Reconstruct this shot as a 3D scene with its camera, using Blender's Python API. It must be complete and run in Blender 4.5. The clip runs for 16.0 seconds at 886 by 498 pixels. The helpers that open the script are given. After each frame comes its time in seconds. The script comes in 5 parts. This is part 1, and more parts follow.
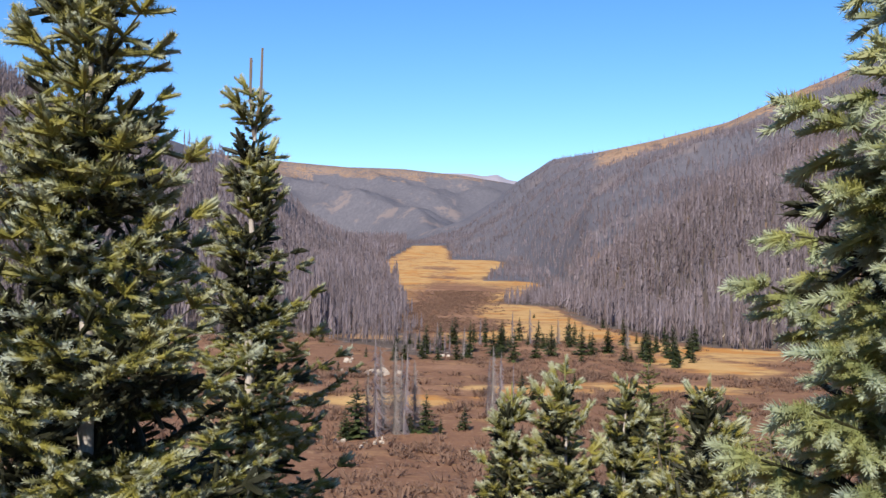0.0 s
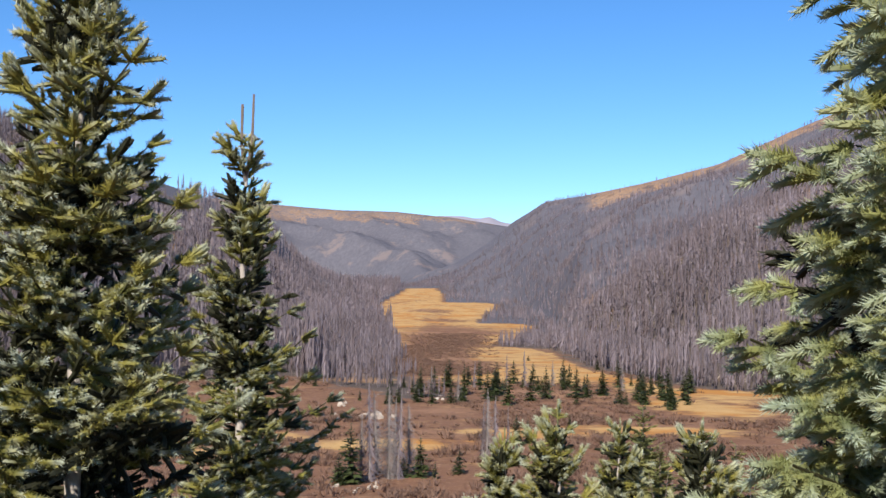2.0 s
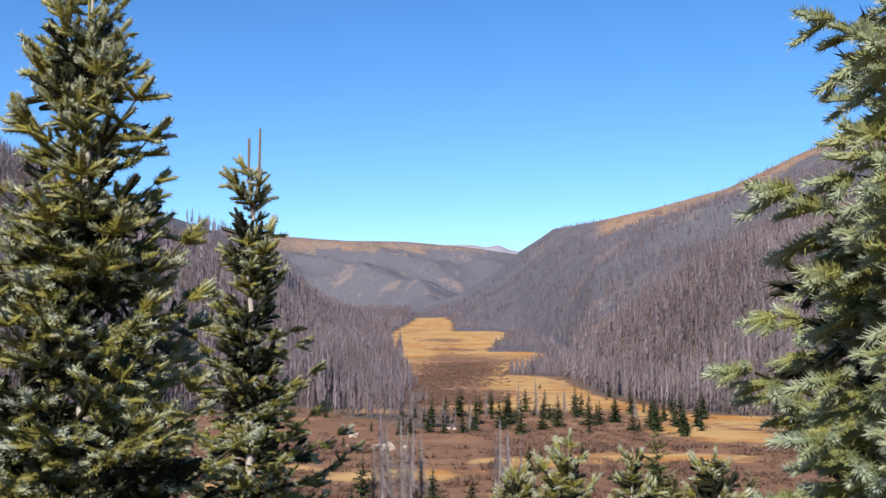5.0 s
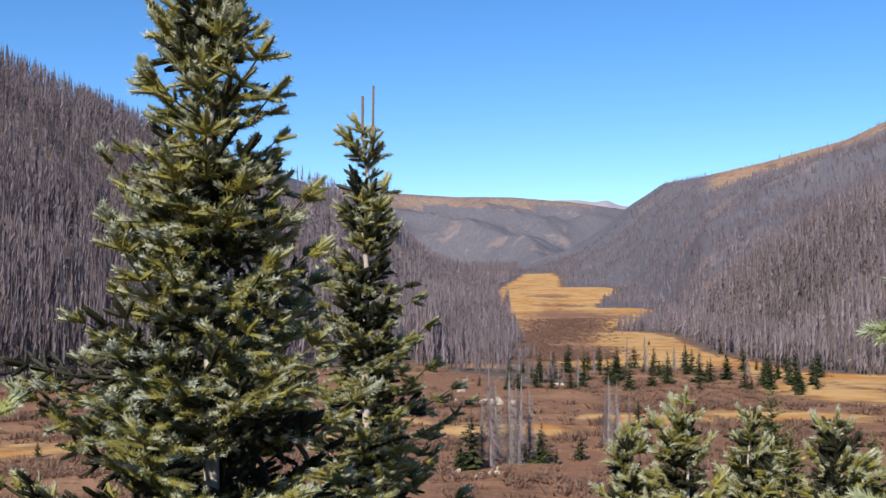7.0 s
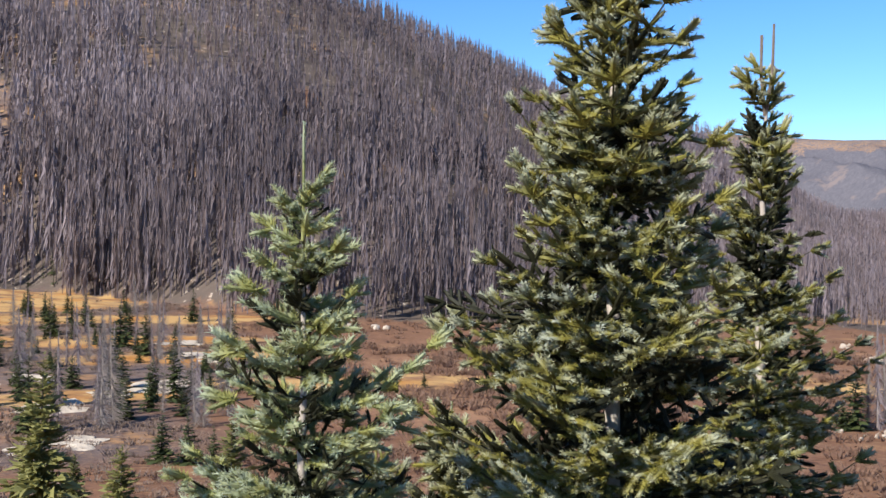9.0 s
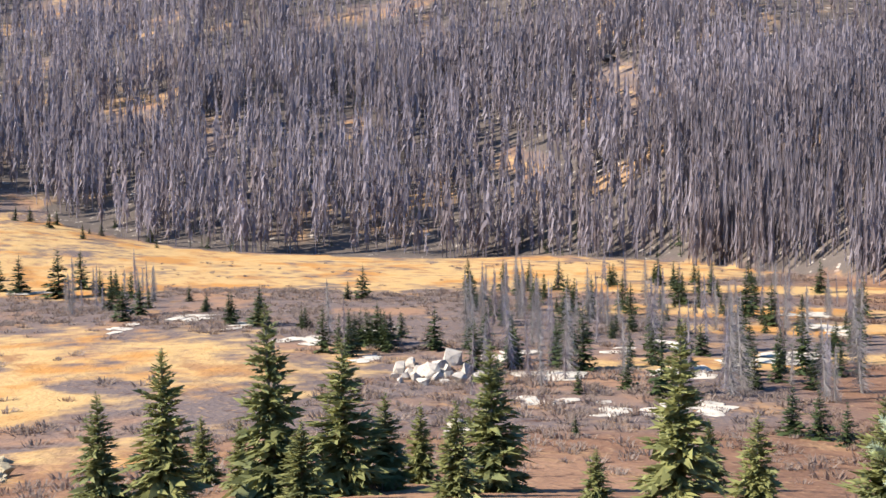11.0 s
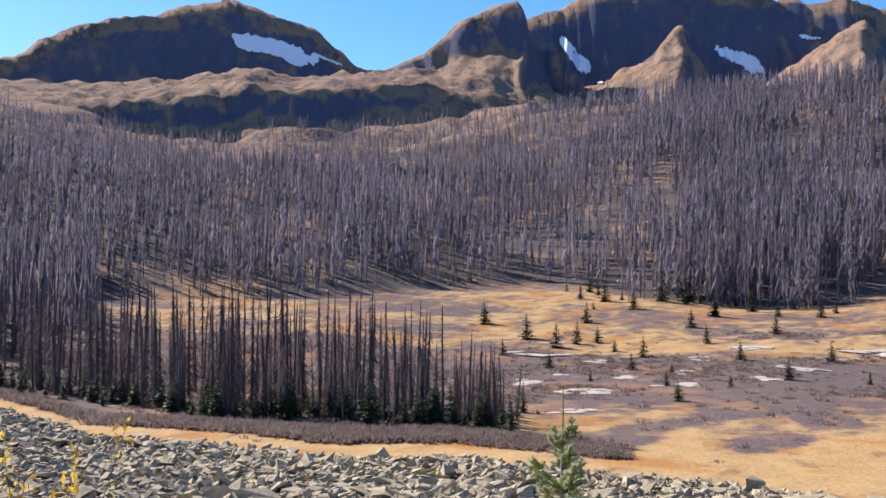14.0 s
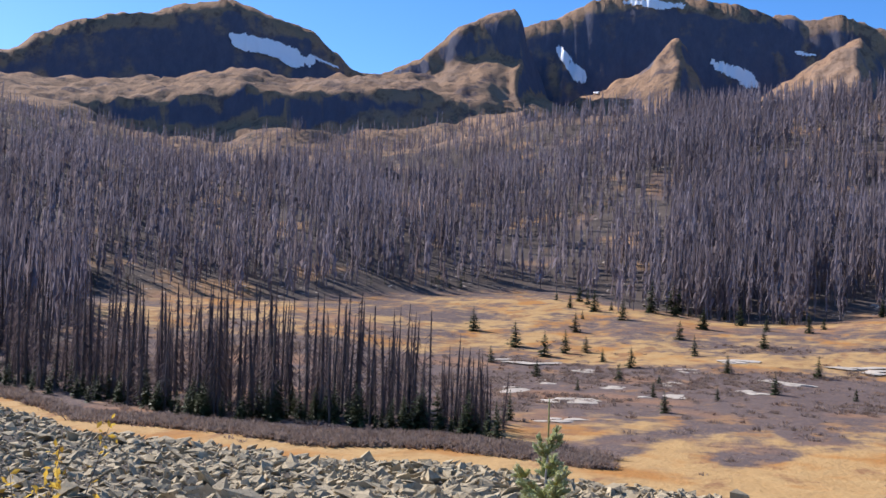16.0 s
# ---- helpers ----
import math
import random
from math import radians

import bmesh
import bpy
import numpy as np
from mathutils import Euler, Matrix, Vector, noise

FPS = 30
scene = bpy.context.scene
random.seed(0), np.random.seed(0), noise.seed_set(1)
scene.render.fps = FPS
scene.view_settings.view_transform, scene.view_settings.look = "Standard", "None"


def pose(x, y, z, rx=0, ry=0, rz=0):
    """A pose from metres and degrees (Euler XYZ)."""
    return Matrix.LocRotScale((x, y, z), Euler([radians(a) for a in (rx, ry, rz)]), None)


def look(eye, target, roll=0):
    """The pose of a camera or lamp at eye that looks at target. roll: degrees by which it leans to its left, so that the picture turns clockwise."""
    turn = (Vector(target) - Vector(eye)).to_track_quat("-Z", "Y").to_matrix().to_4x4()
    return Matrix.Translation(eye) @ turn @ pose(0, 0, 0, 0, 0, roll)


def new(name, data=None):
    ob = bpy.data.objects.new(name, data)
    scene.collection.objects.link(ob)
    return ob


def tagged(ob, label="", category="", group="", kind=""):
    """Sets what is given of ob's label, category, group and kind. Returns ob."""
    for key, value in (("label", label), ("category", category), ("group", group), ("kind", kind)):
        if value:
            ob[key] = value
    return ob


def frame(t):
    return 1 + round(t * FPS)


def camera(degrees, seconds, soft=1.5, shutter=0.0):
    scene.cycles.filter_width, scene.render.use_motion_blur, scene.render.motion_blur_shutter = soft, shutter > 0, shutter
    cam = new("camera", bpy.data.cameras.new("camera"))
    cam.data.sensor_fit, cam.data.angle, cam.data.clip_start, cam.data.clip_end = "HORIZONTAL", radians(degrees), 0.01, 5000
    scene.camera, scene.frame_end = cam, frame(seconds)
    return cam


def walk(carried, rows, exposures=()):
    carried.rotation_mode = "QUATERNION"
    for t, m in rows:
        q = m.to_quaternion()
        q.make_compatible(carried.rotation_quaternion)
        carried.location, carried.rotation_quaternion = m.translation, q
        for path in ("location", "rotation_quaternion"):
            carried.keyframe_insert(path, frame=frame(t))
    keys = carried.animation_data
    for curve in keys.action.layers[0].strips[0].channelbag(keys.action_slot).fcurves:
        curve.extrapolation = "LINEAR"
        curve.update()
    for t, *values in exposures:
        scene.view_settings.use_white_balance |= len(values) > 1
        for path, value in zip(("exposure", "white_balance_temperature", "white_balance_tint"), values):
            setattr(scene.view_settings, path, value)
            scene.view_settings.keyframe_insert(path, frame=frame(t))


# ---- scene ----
# ---- camera ----
cam = camera(45.83, 16.0, soft=1.5)
EYE = 14.0
ARM = 0.45
# seconds, turn to the left, tilt up, roll, sideways and upward sway
TURNS = [
    (0.0, -0.0, 0.84, 0.9, -0.03, -0.025), (0.5, -0.15, 1.29, 0.66, -0.026, -0.021), (1.0, -0.22, 1.96, 0.76, -0.021, -0.018), (1.5, -0.27, 2.6, 0.61, -0.017, -0.014),
    (2.0, -0.31, 3.17, 0.62, -0.013, -0.011), (2.5, -0.33, 3.64, 0.48, -0.009, -0.007), (3.0, -0.31, 3.99, 0.24, -0.004, -0.004), (3.5, -0.28, 4.32, -0.06, -0.0, -0.0),
    (5.8, 1.06, 4.78, -0.62, -0.0, -0.0), (6.0, 1.63, 4.47, -0.55, -0.0, -0.0), (6.5, 3.38, 3.46, -0.56, -0.0, -0.0), (7.0, 6.05, 2.37, -0.19, -0.0, -0.0),
    (7.5, 9.69, 1.33, 0.25, -0.0, -0.0), (8.0, 14.22, 0.5, 0.64, -0.0, -0.0), (8.2, 16.32, 0.23, 0.78, -0.0, -0.0), (10.3, 46.42, -1.9, -0.08, -0.0, -0.0),
    (10.5, 50.04, -2.1, -0.26, -0.0, -0.0), (11.0, 59.16, -2.3, -0.84, -0.0, -0.0), (11.5, 68.24, -2.06, -1.23, -0.0, -0.0), (12.0, 77.34, -1.47, -1.11, -0.0, -0.0),
    (12.5, 86.35, -0.79, -0.81, -0.0, -0.0), (13.0, 95.45, 0.02, -0.49, -0.0, -0.0), (13.5, 104.56, 0.98, -0.29, -0.0, -0.0), (14.0, 112.78, 1.95, 0.27, -0.0, -0.0),
    (14.5, 116.44, 2.5, 0.89, -0.0, -0.0), (15.0, 116.68, 2.57, 1.31, -0.0, -0.0), (15.5, 115.99, 2.49, 1.6, -0.0, -0.0), (16.0, 112.3, 2.26, 1.87, -0.0, -0.0),
]


def held(turn, tilt, roll, side, rise):
    """A camera held at arm's length by somebody who turns on the spot."""
    a = radians(turn)
    x, y = -math.sin(a) * ARM + side * math.cos(a), math.cos(a) * ARM + side * math.sin(a)
    return pose(x, y, EYE + rise, 90 + tilt, 0, turn) @ pose(0, 0, 0, 0, 0, roll)


EXPOSURES = [(0, 0.78, 6700, 13), (5.8, 0.74, 6650, 13), (8.2, 0.66, 6700, 13), (10.3, 1.46, 6500, 10), (12.5, 1.38, 6500, 11), (13.5, 1.04, 6350, 15), (14.2, 0.94, 6200, 17), (15.0, 0.82, 6150, 17), (16.0, 0.74, 6150, 17)]
walk(cam, [(t, held(*v)) for t, *v in TURNS], EXPOSURES)

# ---- light ----
SUN_AZ, SUN_EL = 163.0, 37.0
sky_world = bpy.data.worlds.new("sky")
scene.world = sky_world
sky_world.use_nodes = True
wn = sky_world.node_tree.nodes
sky = wn.new("ShaderNodeTexSky")
sky.sky_type = "NISHITA"
sky.sun_disc = False
sky.altitude = 3000
sky.air_density, sky.dust_density, sky.ozone_density = 1.0, 2.6, 3.2
sky.sun_elevation = radians(SUN_EL)
sky.sun_rotation = radians(-SUN_AZ)
wn["Background"].inputs["Strength"].default_value = 0.116
deep = wn.new("ShaderNodeHueSaturation")
deep.inputs["Saturation"].default_value = 1.24
sky_world.node_tree.links.new(sky.outputs["Color"], deep.inputs["Color"])
sky_world.node_tree.links.new(deep.outputs["Color"], wn["Background"].inputs["Color"])
sun = new("sun", bpy.data.lights.new("sun", "SUN"))
sun.data.energy, sun.data.angle, sun.data.color = 4.4, radians(0.53), (1.0, 0.93, 0.82)
sa, se = radians(SUN_AZ), radians(SUN_EL)
sun.matrix_world = look((-math.sin(sa) * math.cos(se) * 50, math.cos(sa) * math.cos(se) * 50, math.sin(se) * 50 + 20), (0, 0, 20))


# ---- materials ----
class Mat:
    """A node material with short calls for its nodes."""

    def __init__(self, name, rough=0.9, spec=0.2):
        self.m = bpy.data.materials.new(name)
        self.m.use_nodes = True
        self.t = self.m.node_tree
        self.b = self.t.nodes["Principled BSDF"]
        self.b.inputs["Roughness"].default_value = rough
        self.b.inputs["Specular IOR Level"].default_value = spec
        self.place = self.node("ShaderNodeNewGeometry").outputs["Position"]

    def node(self, kind, **ins):
        n = self.t.nodes.new(kind)
        for k, v in ins.items():
            self.put(n.inputs[k.replace("_", " ")], v)
        return n

    def put(self, socket, v):
        if isinstance(v, bpy.types.NodeSocket):
            self.t.links.new(v, socket)
        else:
            socket.default_value = v

    def noise(self, size, detail=4.0, rough=0.6, at=None, squeeze=None):
        """Noise whose patches measure about size metres."""
        at = at or self.place
        if squeeze:
            mp = self.node("ShaderNodeMapping", Vector=at, Scale=squeeze)
            at = mp.outputs["Vector"]
        n = self.node("ShaderNodeTexNoise", Vector=at, Scale=1.0 / size, Detail=detail, Roughness=rough)
        return n.outputs["Fac"]

    def ramp(self, fac, low, high):
        n = self.node("ShaderNodeMapRange", Value=fac)
        n.inputs["From Min"].default_value, n.inputs["From Max"].default_value = low, high
        n.interpolation_type = "SMOOTHSTEP"
        return n.outputs["Result"]

    def mix(self, fac, a, b):
        n = self.t.nodes.new("ShaderNodeMix")
        n.data_type = "RGBA"
        for s, v in ((n.inputs[0], fac), (n.inputs[6], a), (n.inputs[7], b)):
            if isinstance(v, tuple):
                v = (*v[:3], 1.0)
            self.put(s, v)
        return n.outputs[2]

    def math(self, op, a, b=0.0):
        n = self.t.nodes.new("ShaderNodeMath")
        n.operation = op
        self.put(n.inputs[0], a)
        self.put(n.inputs[1], b)
        return n.outputs[0]

    def attr(self, name, channel):
        n = self.t.nodes.new("ShaderNodeAttribute")
        n.attribute_name = name
        s = self.node("ShaderNodeSeparateColor", Color=n.outputs["Color"])
        return s.outputs[channel]

    def attr_alpha(self, name):
        n = self.t.nodes.new("ShaderNodeAttribute")
        n.attribute_name = name
        return n.outputs["Alpha"]

    def island(self):
        return self.node("ShaderNodeNewGeometry").outputs["Random Per Island"]

    def each(self):
        return self.node("ShaderNodeObjectInfo").outputs["Random"]

    def thin(self, colour, share):
        """For needles and fine twigs: part of the light comes through from behind."""
        self.done(colour)
        glow = self.node("ShaderNodeBsdfTranslucent", Color=colour)
        both = self.node("ShaderNodeMixShader", Fac=share)
        self.t.links.new(self.b.outputs[0], both.inputs[1])
        self.t.links.new(glow.outputs[0], both.inputs[2])
        self.t.links.new(both.outputs[0], self.t.nodes["Material Output"].inputs["Surface"])
        return self.m

    def done(self, colour, bump=None, depth=0.1, strength=0.6):
        self.put(self.b.inputs["Base Color"], (*colour, 1.0) if isinstance(colour, tuple) else colour)
        if bump is not None:
            n = self.node("ShaderNodeBump", Height=bump, Distance=depth, Strength=strength)
            self.t.links.new(n.outputs["Normal"], self.b.inputs["Normal"])
        return self.m


def ground_material():
    """Autumn grass, willow scrub, forest litter, tundra and rock, told apart by the zone attributes of the land."""
    m = Mat("autumn_ground", 0.95, 0.1)
    fine, mid, wide = m.noise(0.5, 5), m.noise(4, 5), m.noise(30, 4)
    streak = m.noise(9, 6, 0.65, squeeze=(0.45, 1.0, 1.0))
    gold = m.mix(mid, (0.38, 0.225, 0.088), (0.52, 0.355, 0.16))
    gold = m.mix(m.ramp(streak, 0.54, 0.64), gold, (0.27, 0.145, 0.07))
    gold = m.mix(m.ramp(m.noise(14, 4, 0.6), 0.48, 0.63), gold, (0.40, 0.19, 0.055))
    gold = m.mix(m.ramp(fine, 0.5, 0.75), gold, (0.36, 0.21, 0.08))
    scrub = m.mix(mid, (0.135, 0.07, 0.044), (0.235, 0.13, 0.08))
    wet = m.mix(mid, (0.095, 0.07, 0.066), (0.175, 0.135, 0.12))
    scrub = m.mix(m.ramp(m.attr("cover", 0), 0.3, 0.7), scrub, wet)
    scrub = m.mix(m.ramp(wide, 0.52, 0.64), scrub, (0.27, 0.155, 0.095))
    scrub = m.mix(m.ramp(fine, 0.55, 0.7), scrub, (0.30, 0.19, 0.11))
    tuft = m.noise(6, 6, 0.68, squeeze=(0.55, 1.0, 1.0))
    scrub = m.mix(m.ramp(tuft, 0.55, 0.66), scrub, (0.28, 0.165, 0.088))
    scrub = m.mix(m.ramp(m.noise(1.6, 4, 0.7), 0.56, 0.68), scrub, (0.09, 0.05, 0.036))
    litter = m.mix(mid, (0.06, 0.05, 0.045), (0.14, 0.112, 0.094))
    litter = m.mix(m.ramp(wide, 0.55, 0.67), litter, (0.33, 0.20, 0.105))
    litter = m.mix(m.ramp(m.noise(2.5, 4, 0.7), 0.60, 0.68), litter, (0.42, 0.36, 0.30))
    # far woods turn blue-grey: distance haze put into their base colour
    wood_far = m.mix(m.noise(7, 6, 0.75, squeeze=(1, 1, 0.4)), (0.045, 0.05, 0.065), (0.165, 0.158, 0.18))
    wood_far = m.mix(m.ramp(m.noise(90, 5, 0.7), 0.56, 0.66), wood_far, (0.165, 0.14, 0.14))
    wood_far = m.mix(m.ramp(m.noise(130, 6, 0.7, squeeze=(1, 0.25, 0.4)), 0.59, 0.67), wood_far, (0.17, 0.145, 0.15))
    tundra = m.mix(mid, (0.26, 0.158, 0.094), (0.36, 0.24, 0.152))
    crag = m.noise(26, 8, 0.72, squeeze=(1, 1, 0.5))
    tundra = m.mix(m.ramp(crag, 0.52, 0.62), tundra, (0.115, 0.088, 0.085))
    tundra = m.mix(m.ramp(m.noise(60, 6, 0.6), 0.54, 0.64), tundra, (0.29, 0.20, 0.14))
    tundra = m.mix(m.ramp(streak, 0.5, 0.66), tundra, (0.17, 0.11, 0.075))
    edge = m.math("ADD", m.math("MULTIPLY", m.math("SUBTRACT", mid, 0.5), 0.9), m.math("MULTIPLY", m.math("SUBTRACT", streak, 0.5), 0.7))

    def zone(k):
        return m.ramp(m.math("ADD", m.attr("zone", k), edge), 0.35, 0.65)

    col = m.mix(zone(0), scrub, gold)
    col = m.mix(zone(1), col, litter)
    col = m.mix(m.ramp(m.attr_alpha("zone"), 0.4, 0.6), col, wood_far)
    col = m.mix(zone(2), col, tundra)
    # peaks beyond 3300 m paler and bluer, haze put into the colour
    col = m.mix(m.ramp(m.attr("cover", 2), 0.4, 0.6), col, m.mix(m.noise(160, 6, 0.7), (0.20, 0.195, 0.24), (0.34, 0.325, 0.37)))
    # near-black ground under the blocks: shade of the gaps put into its colour
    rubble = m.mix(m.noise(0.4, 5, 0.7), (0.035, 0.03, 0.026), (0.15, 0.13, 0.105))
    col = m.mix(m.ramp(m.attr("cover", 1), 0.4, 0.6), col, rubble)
    up = m.node("ShaderNodeSeparateXYZ", Vector=m.node("ShaderNodeNewGeometry").outputs["Normal"]).outputs["Z"]
    rock = m.mix(m.noise(7, 6, 0.7, squeeze=(1, 1, 0.35)), (0.13, 0.108, 0.11), (0.27, 0.225, 0.21))
    # dark blue high faces: mountain shade and haze put into the rock colour
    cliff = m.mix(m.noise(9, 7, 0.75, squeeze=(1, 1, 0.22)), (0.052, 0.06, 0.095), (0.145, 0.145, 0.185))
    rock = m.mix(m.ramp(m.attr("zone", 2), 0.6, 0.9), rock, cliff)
    steep = m.math("ADD", up, m.math("MULTIPLY", m.math("SUBTRACT", wide, 0.5), 0.35))
    steep = m.math("ADD", steep, m.math("MULTIPLY", m.ramp(m.attr("zone", 2), 0.6, 0.9), 0.09))
    steep = m.math("ADD", steep, m.math("MULTIPLY", m.ramp(m.attr_alpha("zone"), 0.4, 0.6), 0.22))
    steep = m.math("ADD", steep, m.math("MULTIPLY", m.attr("zone", 1), 0.2))
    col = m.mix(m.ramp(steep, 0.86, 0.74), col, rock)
    high = m.math("ADD", m.math("MULTIPLY", fine, 0.25), mid)
    high = m.math("ADD", high, m.math("MULTIPLY", m.math("MULTIPLY", crag, 14.0), m.attr("zone", 2)))
    return m.done(col, high, 0.5, 0.7)


def bark_material(name, a, b):
    m = Mat(name, 0.85, 0.2)
    n = m.noise(0.05, 6, 0.7, squeeze=(1, 1, 0.2))
    return m.done(m.mix(n, a, b), n, 0.01)


def needle_material(name, young, old, tip, inner=(0.045, 0.045, 0.022), frost=0.34, glow=0.12):
    """Conifer needles: olive and fresh green from shoot to shoot, waxy pale towards the end of each shoot, bare wood
    inside darkened as crown shade.
    """
    m = Mat(name, 0.6, 0.25)
    at = m.node("ShaderNodeTexCoord").outputs["Object"]
    col = m.mix(m.ramp(m.noise(0.16, 2, at=at), 0.4, 0.6), old, young)
    # needle bases go darker: shade between the needles put into the colour
    col = m.mix(m.math("MULTIPLY", m.math("SUBTRACT", 1.0, m.attr("needle", 0)), 0.55), col, old)
    pale = m.math("MULTIPLY", m.ramp(m.attr("needle", 2), 0.35, 0.95), m.ramp(m.noise(0.12, 1, at=at), frost, frost + 0.22))
    col = m.mix(m.math("MULTIPLY", pale, m.math("ADD", 0.45, m.math("MULTIPLY", m.attr("needle", 0), 0.55))), col, tip)
    col = m.mix(m.math("MULTIPLY", m.island(), 0.3), col, old)
    col = m.mix(m.math("MULTIPLY", m.each(), 0.25), col, young)
    col = m.mix(m.attr("needle", 1), col, inner)
    return m.thin(col, glow)


def dead_material(name, a, b, c):
    """Weathered standing dead wood; the tone attribute sets one tree apart from the next."""
    m = Mat(name, 0.9, 0.1)
    col = m.mix(m.attr("tone", 0), a, b)
    col = m.mix(m.math("MULTIPLY", m.attr("tone", 1), 0.7), col, c)
    col = m.mix(m.math("MULTIPLY", m.island(), 0.3), col, a)
    return m.thin(col, 0.4)


def rock_material(name, a, b, c, size=0.5):
    m = Mat(name, 0.9, 0.2)
    n = m.noise(size, 7, 0.65)
    col = m.mix(n, a, b)
    col = m.mix(m.ramp(m.noise(size * 0.25, 4), 0.56, 0.7), col, c)
    col = m.mix(m.math("MULTIPLY", m.island(), 0.5), col, a)
    return m.done(col, n, size * 0.3)


GROUND = ground_material()
BARK = bark_material("grey_brown_bark", (0.09, 0.07, 0.055), (0.22, 0.185, 0.155))
# grove bark darkened against the sun: backlight put into its colour
GROVE_BARK = bark_material("backlit_dead_bark", (0.06, 0.05, 0.046), (0.19, 0.16, 0.145))
PALE_BARK = bark_material("smooth_pale_fir_bark", (0.24, 0.215, 0.185), (0.50, 0.46, 0.42))
SNAG = bark_material("weathered_dead_wood", (0.17, 0.15, 0.14), (0.40, 0.36, 0.33))
NEEDLE = needle_material("fir_needles", (0.31, 0.28, 0.058), (0.062, 0.07, 0.021), (0.54, 0.61, 0.53), frost=0.36, glow=0.06)
BLUE_NEEDLE = needle_material("blue_spruce_needles", (0.38, 0.37, 0.105), (0.195, 0.24, 0.115), (0.53, 0.63, 0.54), frost=0.26, glow=0.33)
# near-black needles: the dark of the crown's inside put into their colour
INNER_NEEDLE = needle_material("crown_shade_needles", (0.035, 0.036, 0.016), (0.014, 0.016, 0.009), (0.03, 0.034, 0.02))
SLOPE_NEEDLE = needle_material("slope_fir_needles", (0.33, 0.31, 0.10), (0.145, 0.16, 0.068), (0.28, 0.32, 0.21), glow=0.28)
SAPLING_NEEDLE = needle_material("sapling_needles", (0.50, 0.49, 0.15), (0.30, 0.34, 0.14), (0.60, 0.66, 0.46), frost=0.3, glow=0.4)
DARK_NEEDLE = needle_material("distant_conifer_needles", (0.085, 0.10, 0.03), (0.035, 0.05, 0.02), (0.065, 0.09, 0.05))
DEAD = dead_material("dead_spruce_twigs", (0.135, 0.117, 0.129), (0.36, 0.315, 0.345), (0.20, 0.148, 0.138))
PALE_DEAD = dead_material("pale_grey_dead_twigs", (0.20, 0.18, 0.17), (0.36, 0.325, 0.315), (0.24, 0.20, 0.18))
# grove twigs: a darker copy of the dead twigs, backlight shade put into colour
GROVE = dead_material("backlit_dead_twigs", (0.075, 0.06, 0.064), (0.175, 0.14, 0.145), (0.12, 0.08, 0.068))
TWIG = dead_material("bare_willow_twigs", (0.20, 0.152, 0.126), (0.35, 0.275, 0.225), (0.22, 0.12, 0.075))
TALUS = rock_material("talus_rock", (0.20, 0.16, 0.095), (0.80, 0.66, 0.42), (0.10, 0.084, 0.058))
PALE = rock_material("pale_granite", (0.30, 0.26, 0.215), (0.56, 0.49, 0.41), (0.17, 0.145, 0.12), 0.8)
SLAB = rock_material("bleached_bedrock", (0.40, 0.35, 0.28), (0.64, 0.57, 0.47), (0.25, 0.20, 0.155), 1.5)
CLIFF = rock_material("dark_cliff_rock", (0.05, 0.05, 0.055), (0.17, 0.155, 0.15), (0.26, 0.22, 0.18), 3.0)
SNOW = Mat("old_snow", 0.6, 0.3).done((0.85, 0.87, 0.9))
YELLOW = Mat("yellow_autumn_leaves", 0.6, 0.2)
YELLOW = YELLOW.thin(YELLOW.mix(YELLOW.island(), (0.50, 0.32, 0.035), (0.78, 0.57, 0.11)), 0.5)


# ---- numbers of the land ----
def vnoise(x, y, seed=0):
    """Smooth value noise on the unit lattice, 0 to 1."""
    x, y = np.asarray(x, float), np.asarray(y, float)
    ix, iy = np.floor(x).astype(np.int64), np.floor(y).astype(np.int64)
    fx, fy = x - ix, y - iy
    fx, fy = fx * fx * (3 - 2 * fx), fy * fy * (3 - 2 * fy)

    def h(i, j):
        n = (i * 374761393 + j * 668265263 + seed * 974634777) & 0xFFFFFFFF
        n = ((n ^ (n >> 13)) * 1274126177) & 0xFFFFFFFF
        return ((n ^ (n >> 16)) & 0xFFFF) / 65535.0

    a, b, c, d = h(ix, iy), h(ix + 1, iy), h(ix, iy + 1), h(ix + 1, iy + 1)
    return (a * (1 - fx) + b * fx) * (1 - fy) + (c * (1 - fx) + d * fx) * fy


def fnoise(x, y, size, octaves=4, seed=0):
    """Layered noise about 0, from -1 to 1."""
    s, amp, tot = 0.0, 1.0, 0.0
    for k in range(octaves):
        s = s + amp * (vnoise(np.asarray(x) / size * 2**k, np.asarray(y) / size * 2**k, seed + k) * 2 - 1)
        tot += amp
        amp *= 0.5
    return s / tot


def smooth(a, b, v):
    t = np.clip((v - a) / (b - a), 0, 1)
    return t * t * (3 - 2 * t)


def table(text):
    return np.array([[float(v) for v in row.split()] for row in text.split(",")]).T


